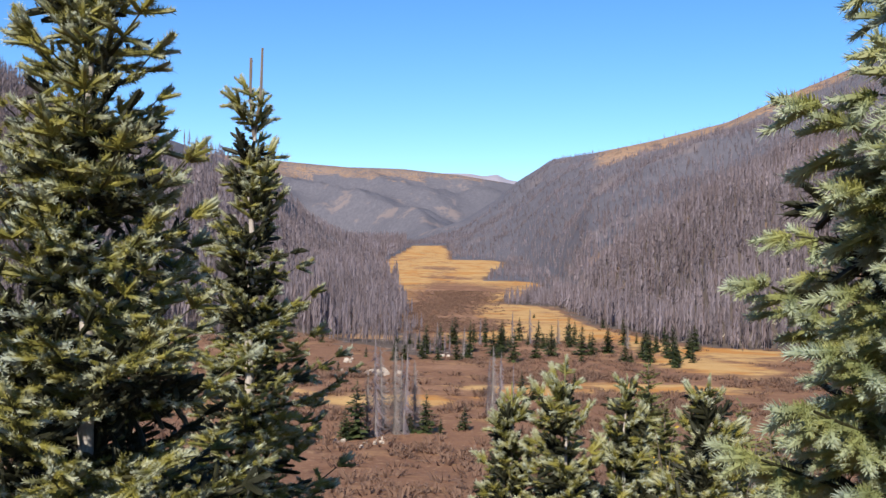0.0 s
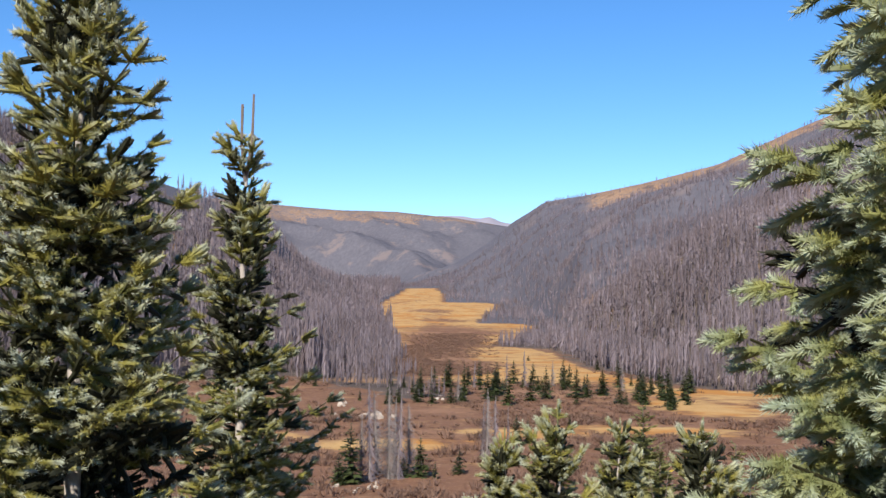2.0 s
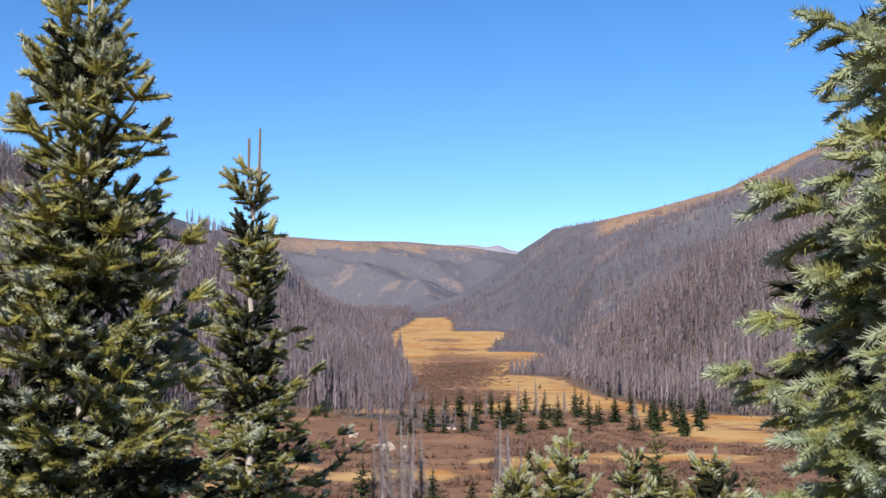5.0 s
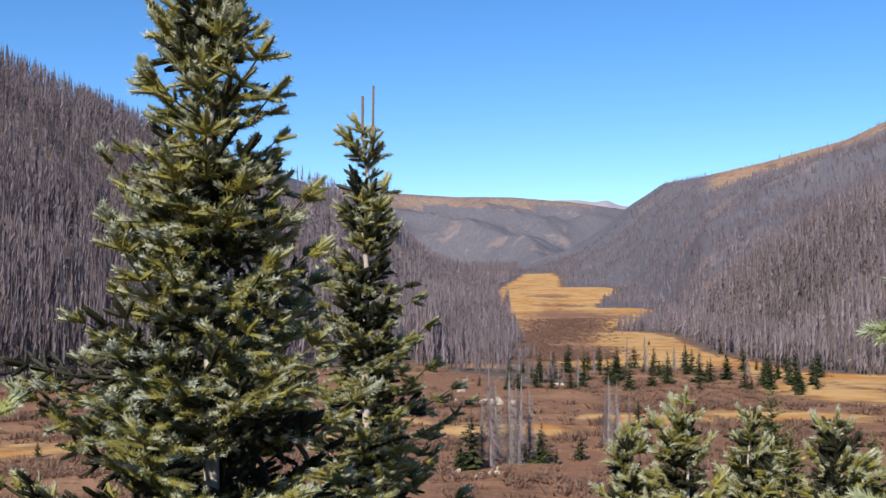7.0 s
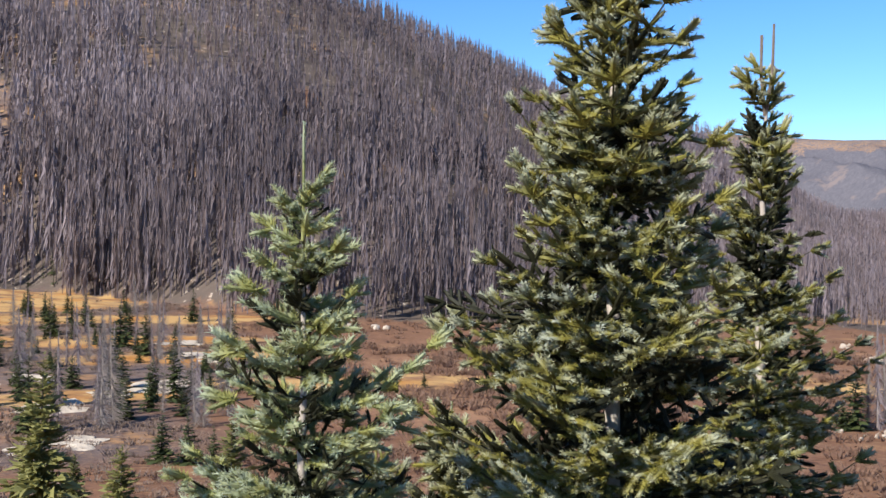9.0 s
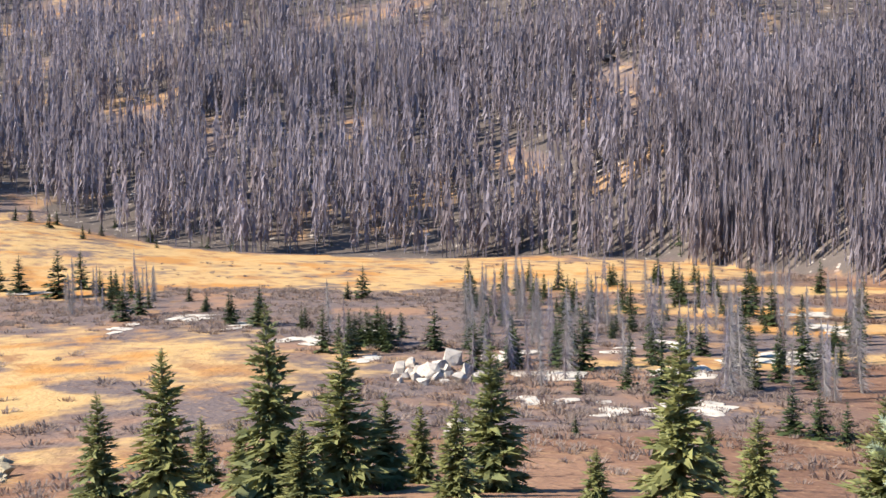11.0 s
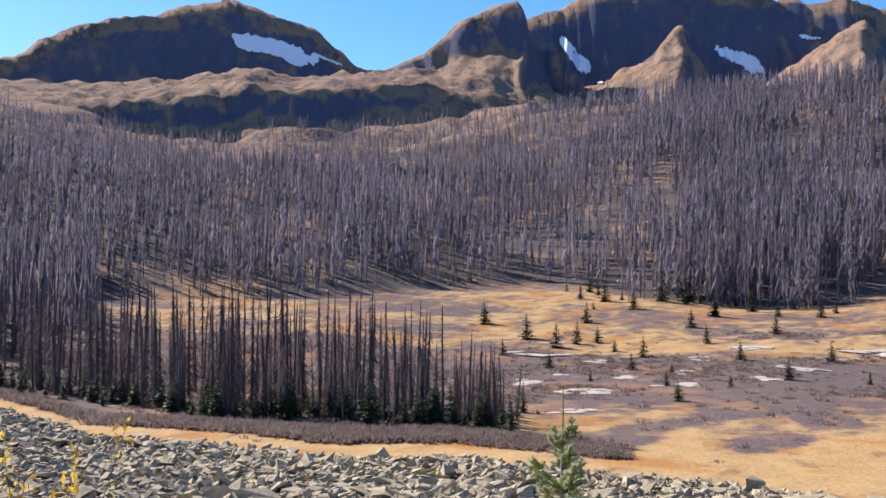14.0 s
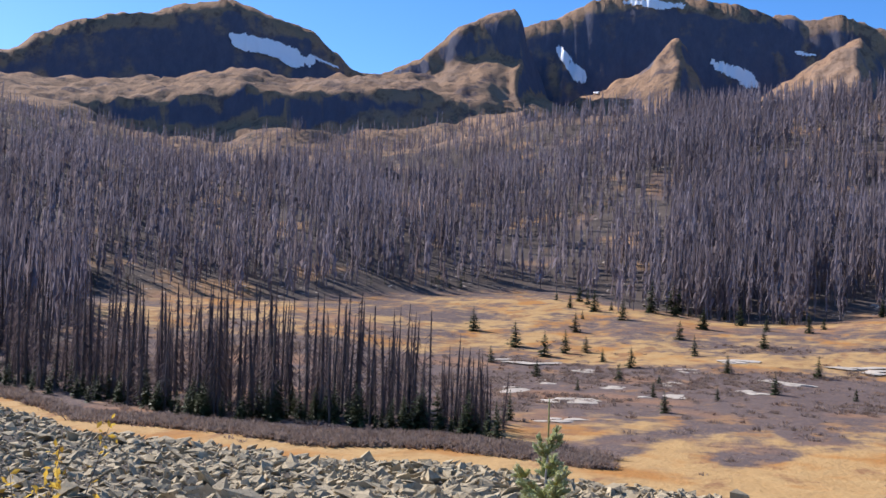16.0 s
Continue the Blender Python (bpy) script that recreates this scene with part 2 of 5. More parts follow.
# Bearing to the left of the valley's axis; each hill: bearing, foot distance, crest distance, crest angle.
LEFT_HILL = table("1 1150 1500 0.2, 2.5 1050 1500 0.6, 4.8 850 1350 1.0, 7.3 560 1150 2.1, 9.1 420 1050 4.2, 12 320 950 5.5, 16.4 260 820 6.9, 22 198 720 8.6,"
                  "25 182 680 9.8, 29 174 640 11.6, 33 175 630 12.8, 38 190 625 14, 44 226 630 15, 50 256 640 16, 56 270 645 16, 62 270 650 15.5, 72 275 650 13.5, 80 315 680 11.4, 87 315 700 10.6, 95 295 700 9.9, 101 320 720 9.7,"
                  "104 340 750 9.9, 107 345 760 9.4, 109 347 775 9.3, 110.5 347 780 8.5, 113.5 337 785 7.5, 116 320 785 7.4, 118 312 785 7.5, 120.5 300 785 7.2, 122.5 300 785 7.3, 124 300 785 7.0, 126.2 302 785 6.5, 127.5 300 785 6.8, 129 295 785 7.3, 131 290 785 7.6, 135 300 790 8.4, 139 320 800 8.8, 150 320 850 8.4, 175 300 800 7")
RIGHT_HILL = table("-60 150 800 15, -40 160 950 14.5, -30 175 1050 13, -22.2 190 1150 10.6, -18.8 195 1200 9.3, -15.1 200 1300 7.7, -10.9 270 1400 6.7, -7.9 360 1500 6.1, -5.9 600 1550 5.8,"
                   "-4 820 1650 4.6, -2.9 860 1700 3.6, -0.8 980 1800 2.3, 1.1 1250 1900 1.6, 3 1500 2000 0.6")
EDGE_Z = table("20 0, 40 0.5, 46 1, 52 2.2, 58 1.2, 66 2.4, 74.5 5.2, 78.7 11, 83 14, 87.5 12.4, 91.4 9.8, 94 7.4, 98 8.8, 103.8 14, 109 14, 121 9.8, 128 10, 150 12")
MIDDLE_RIDGE = table("-12 1900 2700 3.6, -5 1900 2700 4.3, -3.2 1900 2700 4.55, -0.8 1900 2700 4.9, 2.3 1900 2700 5.2, 5.3 1900 2700 5.2, 9.4 1900 2700 5.5, 15 1900 2700 5.9, 22 1900 2700 6")
FAR_PEAKS = table("-12 4000 4600 4.6, -6 4000 4600 4.9, -4 4000 4600 5.1, -3.4 4000 4600 5.2, -2.9 4000 4600 5.5, -2.2 4000 4600 5.35, -1.4 4000 4600 5.5, 0 4000 4600 5.5, 1 4000 4600 5.4, 2 4000 4600 5.2, 3 4000 4600 4.9, 12 4000 4600 4.8")
BENCH = table("92 880 945 7.6, 98 880 945 8.0, 103 875 945 8.4, 105.5 870 945 8.8, 107.5 860 945 9.7, 109.6 845 930 9.9, 114 835 925 10.6, 116.7 845 920 10.4, 119.2 835 925 10.2, 121 850 915 9.9, 123.5 820 925 10.4, 126.8 840 925 9.6, 131.3 850 930 9.0, 137 850 930 8.7, 150 850 930 8.6, 175 850 930 9")
LEFT_PEAK = table("113 1090 1160 9.5, 116 1075 1170 11.3, 118 1070 1180 12.1, 119.5 1065 1180 13.3, 122.4 1060 1185 14.5, 124.5 1060 1190 15.0, 126.9 1060 1190 14.6, 130.5 1060 1185 13.6, 133.1 1060 1180 12.6,"
                  "136.4 1060 1170 11.0, 139.6 1060 1170 10.7, 150 1060 1180 11.5, 175 1060 1200 12")
RIGHT_PEAK = table("78 1100 1230 13, 88.5 1085 1230 13.5, 89.8 1085 1230 14.0, 91.4 1080 1230 14.6, 92.6 1080 1230 14.6, 93.2 1080 1230 14.75, 95 1080 1230 14.8, 96.9 1080 1230 15.2, 101 1080 1230 16.1, 104.6 1080 1230 15.8, 106.4 1080 1230 14.9, 107.8 1085 1230 14.5, 109 1090 1230 14.2, 110 1090 1230 13, 114 1100 1230 10")
# The tilted block left of the notch: bearing, distance and angle of its foot, distance and angle of its crest.
BLOCK_PEAK = table("105.5 1010 7.0 1095 9.0, 107.2 1000 8.4 1100 10.6, 107.9 980 9.0 1105 12.6, 108.35 950 9.4 1110 14.9, 108.7 935 9.6 1115 15.2, 109.3 930 9.7 1115 15.2, 110.2 925 10.1 1115 14.9, 111.4 925 10.3 1115 14.4, 112.1 925 10.4 1115 14.0, 112.9 925 10.4 1115 13.3, 113.9 925 10.4 1115 12.5, 116.4 925 10.2 1115 11.3, 119 930 9.8 1115 10.8, 122 930 9.0 1115 9.6")
# Meadow outline in plan, round the camera.
MEADOW = table("200 -220, 150 60, 66 172, 62 185, 50 180, 44 194, 41 220, 37 245, 38 300, 38 326, 33 357, 24 356, 21 372, 33 420, 46 500, 52 530, 52 556, 36 566, 22 562, 28 610, 34 660, 44 728, 47 780, 30 800, 8 796, 8 928, 2 1090, -32 1080, -37 900, -43 760, -43 700, -36 600,"
               "-28 520, -17 400, -10 300, -6 230, -2 190, 4 158, -2 154, -8 170, -19 192, -30 214, -36 212, -66 156, -86 147, -112 152, -136 157, -172 166, -184 156, -214 150, -222 138, -246 104, -247 88, -268 76, -294 62, -316 38, -312 14, -300 -8, -290 -20, -284 -42, -293 -65,"
               "-322 -80, -335 -101, -324 -124, -307 -137, -286 -146, -258 -152, -248 -163, -238 -186, -217 -189, -149 -134, -120 -140, -100 -200, -250 -300, 0 -350")


# Clearings on the slopes: bearing, distance, half width, half depth.
GLADES = table("49.7 342 12 22, 48.8 316 6 18, 59.7 431 9 24, 73.8 513 10 24, 63.8 344 5 18, 71.2 344 5 18, 114.1 504 14 28, 121.5 600 20 24, 117.5 640 20 14, 85.7 529 12 22, 73.4 515 10 18, 100.6 475 10 24, 134.6 588 12 22, 105 430 8 20, 94 420 7 20, 33.7 335 6 20, 66 450 7 20, 80 470 7 20")


def in_glade(x, y):
    """How far a spot lies in a clearing: above 0.5 inside, with a ragged rim."""
    az, r = polar(x, y)
    best = np.zeros(np.shape(x))
    for a, d, w, deep in GLADES.T:
        best = np.maximum(best, 1 - 0.5 * np.hypot((az - a) * np.radians(r) / (0.75 * w), (r - d) / (0.85 * deep)))
    return np.clip(best + 0.3 * fnoise(x, y, 12, 3, 78), 0, 1)


def in_meadow(x, y):
    px, py = MEADOW
    hit = np.zeros(np.shape(x), bool)
    for i in range(len(px)):
        j = i - 1
        cross = ((py[i] > y) != (py[j] > y)) & (x < (px[j] - px[i]) * (y - py[i]) / (py[j] - py[i] + 1e-9) + px[i])
        hit ^= cross
    return hit


def polar(x, y):
    return np.degrees(np.arctan2(-x, y)), np.hypot(x, y)


def xy(az, r):
    return -r * np.sin(np.radians(az)), r * np.cos(np.radians(az))


def shape(az, tab, k):
    """A landform's number at a bearing, rounded off between the table's rows."""
    soft = np.clip((np.asarray(az) - 14) / 8, 0.0, 1.0) * 2.2 if tab is LEFT_HILL else 0.12
    return sum(np.interp(az + soft * d, tab[0], tab[k]) for d in (-1.5, -1, -0.5, 0, 0.5, 1, 1.5)) / 7


def hill(az, r, tab, power=1.0, back=-0.4, rough=0.0):
    """Height of one landform: rising from its foot to its crest, falling behind; far below outside its bearings."""
    foot, top, angle = (shape(az, tab, k) for k in (1, 2, 3))
    zt = EYE + top * np.tan(np.radians(angle))
    t = (r - foot) / (top - foot)
    zf = land_floor(az, foot)
    up = zf + (zt - zf) * np.clip(t, 0, 1) ** power
    past = r - top
    z = np.where(t <= 1, up, zt + back * np.minimum(past, 140) + np.minimum(back, -0.3) * np.maximum(past - 140, 0))
    z = np.where(t < 0, zf + 0.4 * (r - foot), z)
    out = np.maximum(tab[0][0] - az, az - tab[0][-1])
    return np.where(out > 0, z - out * 60, z)


def land_floor(az, r):
    x, y = xy(az, r)
    near = np.interp(r, [0, 2, 5, 10, 20, 35, 50, 65, 90, 130], [12.4, 12.35, 11.8, 10.5, 8.0, 4.6, 2.2, 1.0, 0.2, 0.0])
    ramp = 0.054 * 60 * np.logaddexp(0, (np.minimum(y, 1150) - 470) / 60)
    side = sum(np.interp(az + d, *EDGE_Z) for d in (-2.4, -1.2, 0, 1.2, 2.4)) / 5 * smooth(0.5, 1.05, r / np.interp(az, LEFT_HILL[0], LEFT_HILL[1]))
    return near + np.where(np.abs(az) < 40, ramp, 0) + np.where(az > 15, side, 0)


def spur(x, y, az, r0, el0, r1, el1, left, right, flat=0.0):
    """A rib that comes down from a peak towards the valley, with its own slopes on both sides."""
    ax, ay = xy(az, 1.0)
    along = x * ax + y * ay
    across = -(x * ay - y * ax)
    z0, z1 = EYE + r0 * math.tan(radians(el0)), EYE + r1 * math.tan(radians(el1))
    t = (along - r1) / (r0 - r1)
    z0, cap = z0 + flat, z0
    crest = np.where(t <= 1, z1 + (z0 - z1) * t, z0 - 0.9 * (along - r0))
    z = crest - np.where(across > 0, left * across, -right * across)
    return np.where(z > cap, cap + 0.12 * (z - cap), z)


def land(x, y):
    """Height of the land at x, y."""
    x, y = np.asarray(x, float), np.asarray(y, float)
    az, r = polar(x, y)
    z = land_floor(az, r) + 0.35 * fnoise(x, y, 25, 3, 5) * smooth(20, 60, r)
    bumps = fnoise(x, y, 90, 5, 11)
    for tab, power, back, rough in ((LEFT_HILL, 0.95, 0.02, 9), (RIGHT_HILL, 0.9, -0.3, 16), (MIDDLE_RIDGE, 0.85, -0.3, 30), (FAR_PEAKS, 1, -0.3, 18)):
        h = hill(az, r, tab, power, np.where(az > 108, 0.26, back) if tab is LEFT_HILL else back)
        foot, top = shape(az, tab, 1), shape(az, tab, 2)
        t = (r - foot) / (top - foot)
        h = h + rough * bumps * smooth(0.0, 0.3, t) * smooth(1.0, 0.75, t)
        if tab is LEFT_HILL:
            h = h + 15 * fnoise(x, y, 55, 3, 95) * smooth(0.75, 1.0, t) * smooth(106, 112, az)
        if tab is MIDDLE_RIDGE:
            h = h - 130 * np.abs(fnoise(x + 0.4 * y, y * 0.5, 330, 4, 91)) * smooth(0.0, 0.3, t) * smooth(1.02, 0.8, t)
        z = np.maximum(z, h)
    crag = 0.55 - 1.9 * np.abs(fnoise(x, y, 38, 4, 23)) + 0.3 * fnoise(x, y, 9, 3, 24)
    fold = np.abs(fnoise(x, y, 70, 3, 31))
    flute = np.abs(fnoise(az * 9, r * 0.05, 6, 4, 37))
    warp = 15 * fnoise(x, y, 95, 5, 81)
    for tab, power, back, cut in ((BENCH, 1.9, 0.31, 4), (LEFT_PEAK, 0.8, -0.5, 6), (RIGHT_PEAK, 0.8, -0.5, 20)):
        h = hill(az, r + warp * (1.0 if tab is BENCH else 0.5), tab, power, back)
        t = (r - shape(az, tab, 1)) / (shape(az, tab, 2) - shape(az, tab, 1))
        z = np.maximum(z, h + 5 * crag + 4 * fnoise(x, y, 13, 3, 29) + 3 - cut * (flute + 0.4 * fold) * smooth(1.25, 0.7, t))
    near_r, near_el, far_r, far_el = (shape(az, BLOCK_PEAK, k) for k in (1, 2, 3, 4))
    t = (r + 0.4 * warp - near_r) / (far_r - near_r)
    z0, z1 = EYE + near_r * np.tan(np.radians(near_el)), EYE + far_r * np.tan(np.radians(far_el))
    step = 0.72 * np.clip(t, 0, 1) + 0.28 * smooth(0.78, 0.92, t + 0.05 * crag)
    out = np.maximum(BLOCK_PEAK[0][0] - az, az - BLOCK_PEAK[0][-1])
    z = np.maximum(z, z0 + (z1 - z0) * step - 1.2 * np.maximum(near_r - r, 0) - 0.5 * np.maximum(r - far_r, 0) - 60 * np.maximum(out, 0) + 6 * crag - 4 * flute)
    for args in ((108.6, 1100, 13.6, 930, 9.4, 0.9, 1.7), (100.0, 1120, 13.6, 960, 10.0, 0.62, 1.4), (90.8, 1130, 13.6, 960, 10.5, 0.62, 1.4)):
        z = np.maximum(z, spur(x + 9 * fnoise(x, y, 60, 2, 51), y + 9 * fnoise(x, y, 60, 2, 52), *args) + 6 * crag + 11 * fnoise(x, y, 48, 3, 57) - 6 * flute)
    return z


def ground_z(x, y):
    return float(land(x, y))


# ---- mesh tools ----
def soup(name, verts, tris, mat, smooth_shade=False):
    """A mesh from arrays of points and triangles."""
    me = bpy.data.meshes.new(name)
    verts, tris = np.ascontiguousarray(verts, np.float32), np.ascontiguousarray(tris, np.int32)
    me.vertices.add(len(verts))
    me.vertices.foreach_set("co", verts.ravel())
    me.loops.add(tris.size)
    me.loops.foreach_set("vertex_index", tris.ravel())
    me.polygons.add(len(tris))
    me.polygons.foreach_set("loop_start", np.arange(0, tris.size, 3, dtype=np.int32))
    me.polygons.foreach_set("use_smooth", np.full(len(tris), smooth_shade))
    me.materials.append(mat)
    me.update(calc_edges=True)
    return me


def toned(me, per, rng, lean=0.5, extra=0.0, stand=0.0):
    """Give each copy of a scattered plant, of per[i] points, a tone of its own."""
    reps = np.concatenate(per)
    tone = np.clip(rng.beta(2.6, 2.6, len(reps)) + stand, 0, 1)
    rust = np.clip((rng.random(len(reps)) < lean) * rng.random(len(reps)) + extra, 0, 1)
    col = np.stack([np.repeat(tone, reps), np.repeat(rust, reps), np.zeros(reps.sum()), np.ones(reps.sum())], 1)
    at = me.color_attributes.new("tone", "FLOAT_COLOR", "POINT")
    at.data.foreach_set("color", col.astype(np.float32).ravel())
    return me


def part(name, me, parent, label="", m=None):
    ob = new(name, me)
    ob.parent = parent
    if m is not None:
        ob.matrix_basis = m
    return tagged(ob, label)


def scatter(template, place, turn, scale, lean=None):
    """Copies of one template (verts, tris) at many places, joined: arrays of verts and tris."""
    v, f = template
    n = len(place)
    c, s = np.cos(turn)[:, None], np.sin(turn)[:, None]
    scale = np.asarray(scale, float)
    if scale.ndim == 1:
        scale = np.repeat(scale[:, None], 3, 1)
    vx, vy, vz = (v[None, :, k] * scale[:, k : k + 1] for k in range(3))
    x, y = vx * c - vy * s, vx * s + vy * c
    if lean is not None:
        x, y = x + vz * lean[:, :1], y + vz * lean[:, 1:]
    out = np.stack([x + place[:, :1], y + place[:, 1:2], vz + place[:, 2:3]], -1).reshape(-1, 3)
    tri = (f[None] + (np.arange(n) * len(v))[:, None, None]).reshape(-1, 3)
    return out, tri


def joined(pieces):
    vs, fs, n = [], [], 0
    for v, f in pieces:
        vs.append(v)
        fs.append(f + n)
        n += len(v)
    return np.concatenate(vs), np.concatenate(fs)


def tube(points, radii, sides=6):
    """A tapered tube along a line of points."""
    p = np.array(points, float)
    vs, fs = [], []
    for i, (q, rad) in enumerate(zip(p, radii)):
        d = p[min(i + 1, len(p) - 1)] - p[max(i - 1, 0)]
        d = d / (np.linalg.norm(d) + 1e-9)
        u = np.cross(d, (0.3, 0.9, 0.2))
        u /= np.linalg.norm(u) + 1e-9
        w = np.cross(d, u)
        for k in range(sides):
            a = 2 * math.pi * k / sides
            vs.append(q + rad * (math.cos(a) * u + math.sin(a) * w))
        if i:
            for k in range(sides):
                a, b = (i - 1) * sides + k, (i - 1) * sides + (k + 1) % sides
                fs += [(a, b, b + sides), (a, b + sides, a + sides)]
    return np.array(vs), np.array(fs)


def turned(d):
    """A matrix whose first column points along d."""
    d = np.array(d, float)
    d /= np.linalg.norm(d)
    u = np.cross((0, 0, 1), d)
    u = u / np.linalg.norm(u) if np.linalg.norm(u) > 1e-6 else np.array([0, 1.0, 0])
    return np.stack([d, u, np.cross(d, u)], 1)


# ---- plants ----
def twig(rng, length, needles, size, width, core, forward=0.12):
    """One shoot along +X like a bottle brush: a rounded body of packed needles, single ones standing off it. Also, per point: how far out on its needle, bare wood or not, how far along the shoot."""
    at = np.array([0.0, 0.3, 0.82, 1.0])
    v, f = tube([(length * q, 0, 0) for q in at], core * np.array([0.7, 1.0, 0.95, 0.5]), 5)
    k = len(v)
    s = rng.uniform(0.0, 1.0, needles) ** 0.85
    a = rng.uniform(0, 2 * np.pi, needles)
    # needles lean forward, more so at the tip, and sweep to the upper side
    around = np.stack([0 * s, np.cos(a), np.sin(a)], 1)
    d = np.stack([forward + 0.8 * s**4 + rng.uniform(0, 0.4, needles), np.cos(a), np.sin(a) * 0.85 + 0.2], 1)
    d /= np.linalg.norm(d, axis=1)[:, None]
    base = np.stack([s * length, 0 * s, 0 * s], 1) + around * core * 0.75 * np.where(s > 0.9, 0.4, 1.0)[:, None]
    side = np.cross(d, around + rng.normal(0, 0.5, (needles, 3)))
    side /= np.linalg.norm(side, axis=1)[:, None] + 1e-9
    ln = (size - core * 0.6) * rng.uniform(0.8, 1.15, needles)[:, None]
    tri = np.stack([base + side * width, base - side * width, base + d * ln], 1).reshape(-1, 3)
    body = np.stack([np.full(k, 0.1), np.zeros(k), np.repeat(at, 5)], 1)
    blade = np.stack([np.tile([0.3, 0.3, 1.0], needles), np.zeros(needles * 3), np.repeat(s, 3)], 1)
    return np.concatenate([v, tri]), np.concatenate([f, np.arange(needles * 3).reshape(-1, 3) + k]), np.concatenate([body, blade])


def needled(me, out):
    """Store how far out each point lies on its needle, and which points are stem."""
    col = np.zeros((len(out), 4), np.float32)
    col[:, :3], col[:, 3] = out, 1
    me.color_attributes.new("needle", "FLOAT_COLOR", "POINT").data.foreach_set("color", col.ravel())
    return me


def bough_mesh(name, rng, mat, length, needles=38, size=0.034, width=0.0045, shoot=0.105, gap=0.14, spread=0.48, droop=0.10, hang=0.0, core=0.022, rise=0.35, wood=0.012, forward=0.12):
    """A spray of real size: an axis that sags and lifts its tip, side twigs that shorten to the tip, needles on all of them."""
    temp = [twig(rng, shoot, needles, size, width, core, forward) for _ in range(6)]
    pieces, outs = [], []

    def axis(s):
        return np.array([s * length, 0.0, length * (-droop * math.sin(s * 3.0) + 0.14 * s * s)])

    v, f = tube([axis(s) for s in np.linspace(0, 0.95, 5)], np.linspace(wood, wood * 0.33, 5) * (0.4 + length), 4)
    pieces.append((v, f))
    outs.append(np.tile([[0.0, 1.0, 0.0]], (len(v), 1)))

    def shoot_at(p, d, scale):
        v, f, o = temp[rng.integers(6)]
        pieces.append((v * scale @ turned(d).T + p, f))
        outs.append(o)

    nodes = max(3, int(length / gap) + 1)
    for s in np.linspace(0.15, 0.97, nodes):
        for sign in (-1, 1):
            if rng.random() < 0.07:
                continue
            reach = length * spread * (1.08 - s) * rng.uniform(0.65, 1.1) + shoot * 0.4
            d = np.array([0.7, sign * rng.uniform(0.65, 1.15), rng.uniform(-0.15, rise) - hang])
            d /= np.linalg.norm(d)
            n = max(1, int(round(reach / (shoot * 0.85))))
            for k in range(n):
                p = axis(s) + d * reach * k / n
                shoot_at(p, d + rng.normal(0, 0.12, 3), rng.uniform(0.85, 1.15))
                if (k or reach > shoot) and rng.random() < 0.75:
                    q = rng.choice((-1, 1))
                    e = np.array([d[0] - q * d[1] * 0.8, d[1] + q * d[0] * 0.8, d[2] + rng.uniform(-0.15, rise + 0.15) - hang])
                    shoot_at(p + d * shoot * 0.3, e, rng.uniform(0.6, 0.95))
        shoot_at(axis(s), np.array([1, rng.normal(0, 0.25), rng.uniform(-0.1, 0.6) - hang]), rng.uniform(0.8, 1.1))
    shoot_at(axis(0.96), np.array([1, 0, 0.35 - hang]), 1.1)
    v, f = joined(pieces)
    return needled(soup(name, v, f, mat), np.concatenate(outs))


def bough_set(name, rng, mat, **k):
    """Boughs of six lengths, two of each."""
    return [(ln, [bough_mesh(name, rng, mat, ln, **k) for _ in range(2)]) for ln in (0.13, 0.22, 0.35, 0.5, 0.7, 1.0)]


def add_bough(tree, rng, kit, ln, root, heading, up, roll=0.0):
    size, pair = min(kit, key=lambda q: abs(math.log(q[0] / ln)))
    k = ln / size
    m = pose(*root, 0, 0, heading) @ pose(0, 0, 0, 0, -up, 0) @ pose(0, 0, 0, roll) @ Matrix.Diagonal((k, k * rng.uniform(0.9, 1.15), k, 1))
    return part("bough", pair[rng.integers(2)], tree, m=m)


def tree_root(name, label, at, turn=0.0):
    tree = tagged(new(name), label, "tree")
    tree.matrix_basis = pose(*at, 0, 0, turn)
    return tree


def add_trunk(tree, rng, top, rad, bark=None):
    v, f = tube([(rng.normal(0, 0.005) * top * (i > 0), rng.normal(0, 0.005) * top * (i > 0), top * i / 8) for i in range(9)], np.linspace(rad, rad * 0.12, 9), 9)
    part("trunk", soup("trunk", v, f, bark or BARK, True), tree)


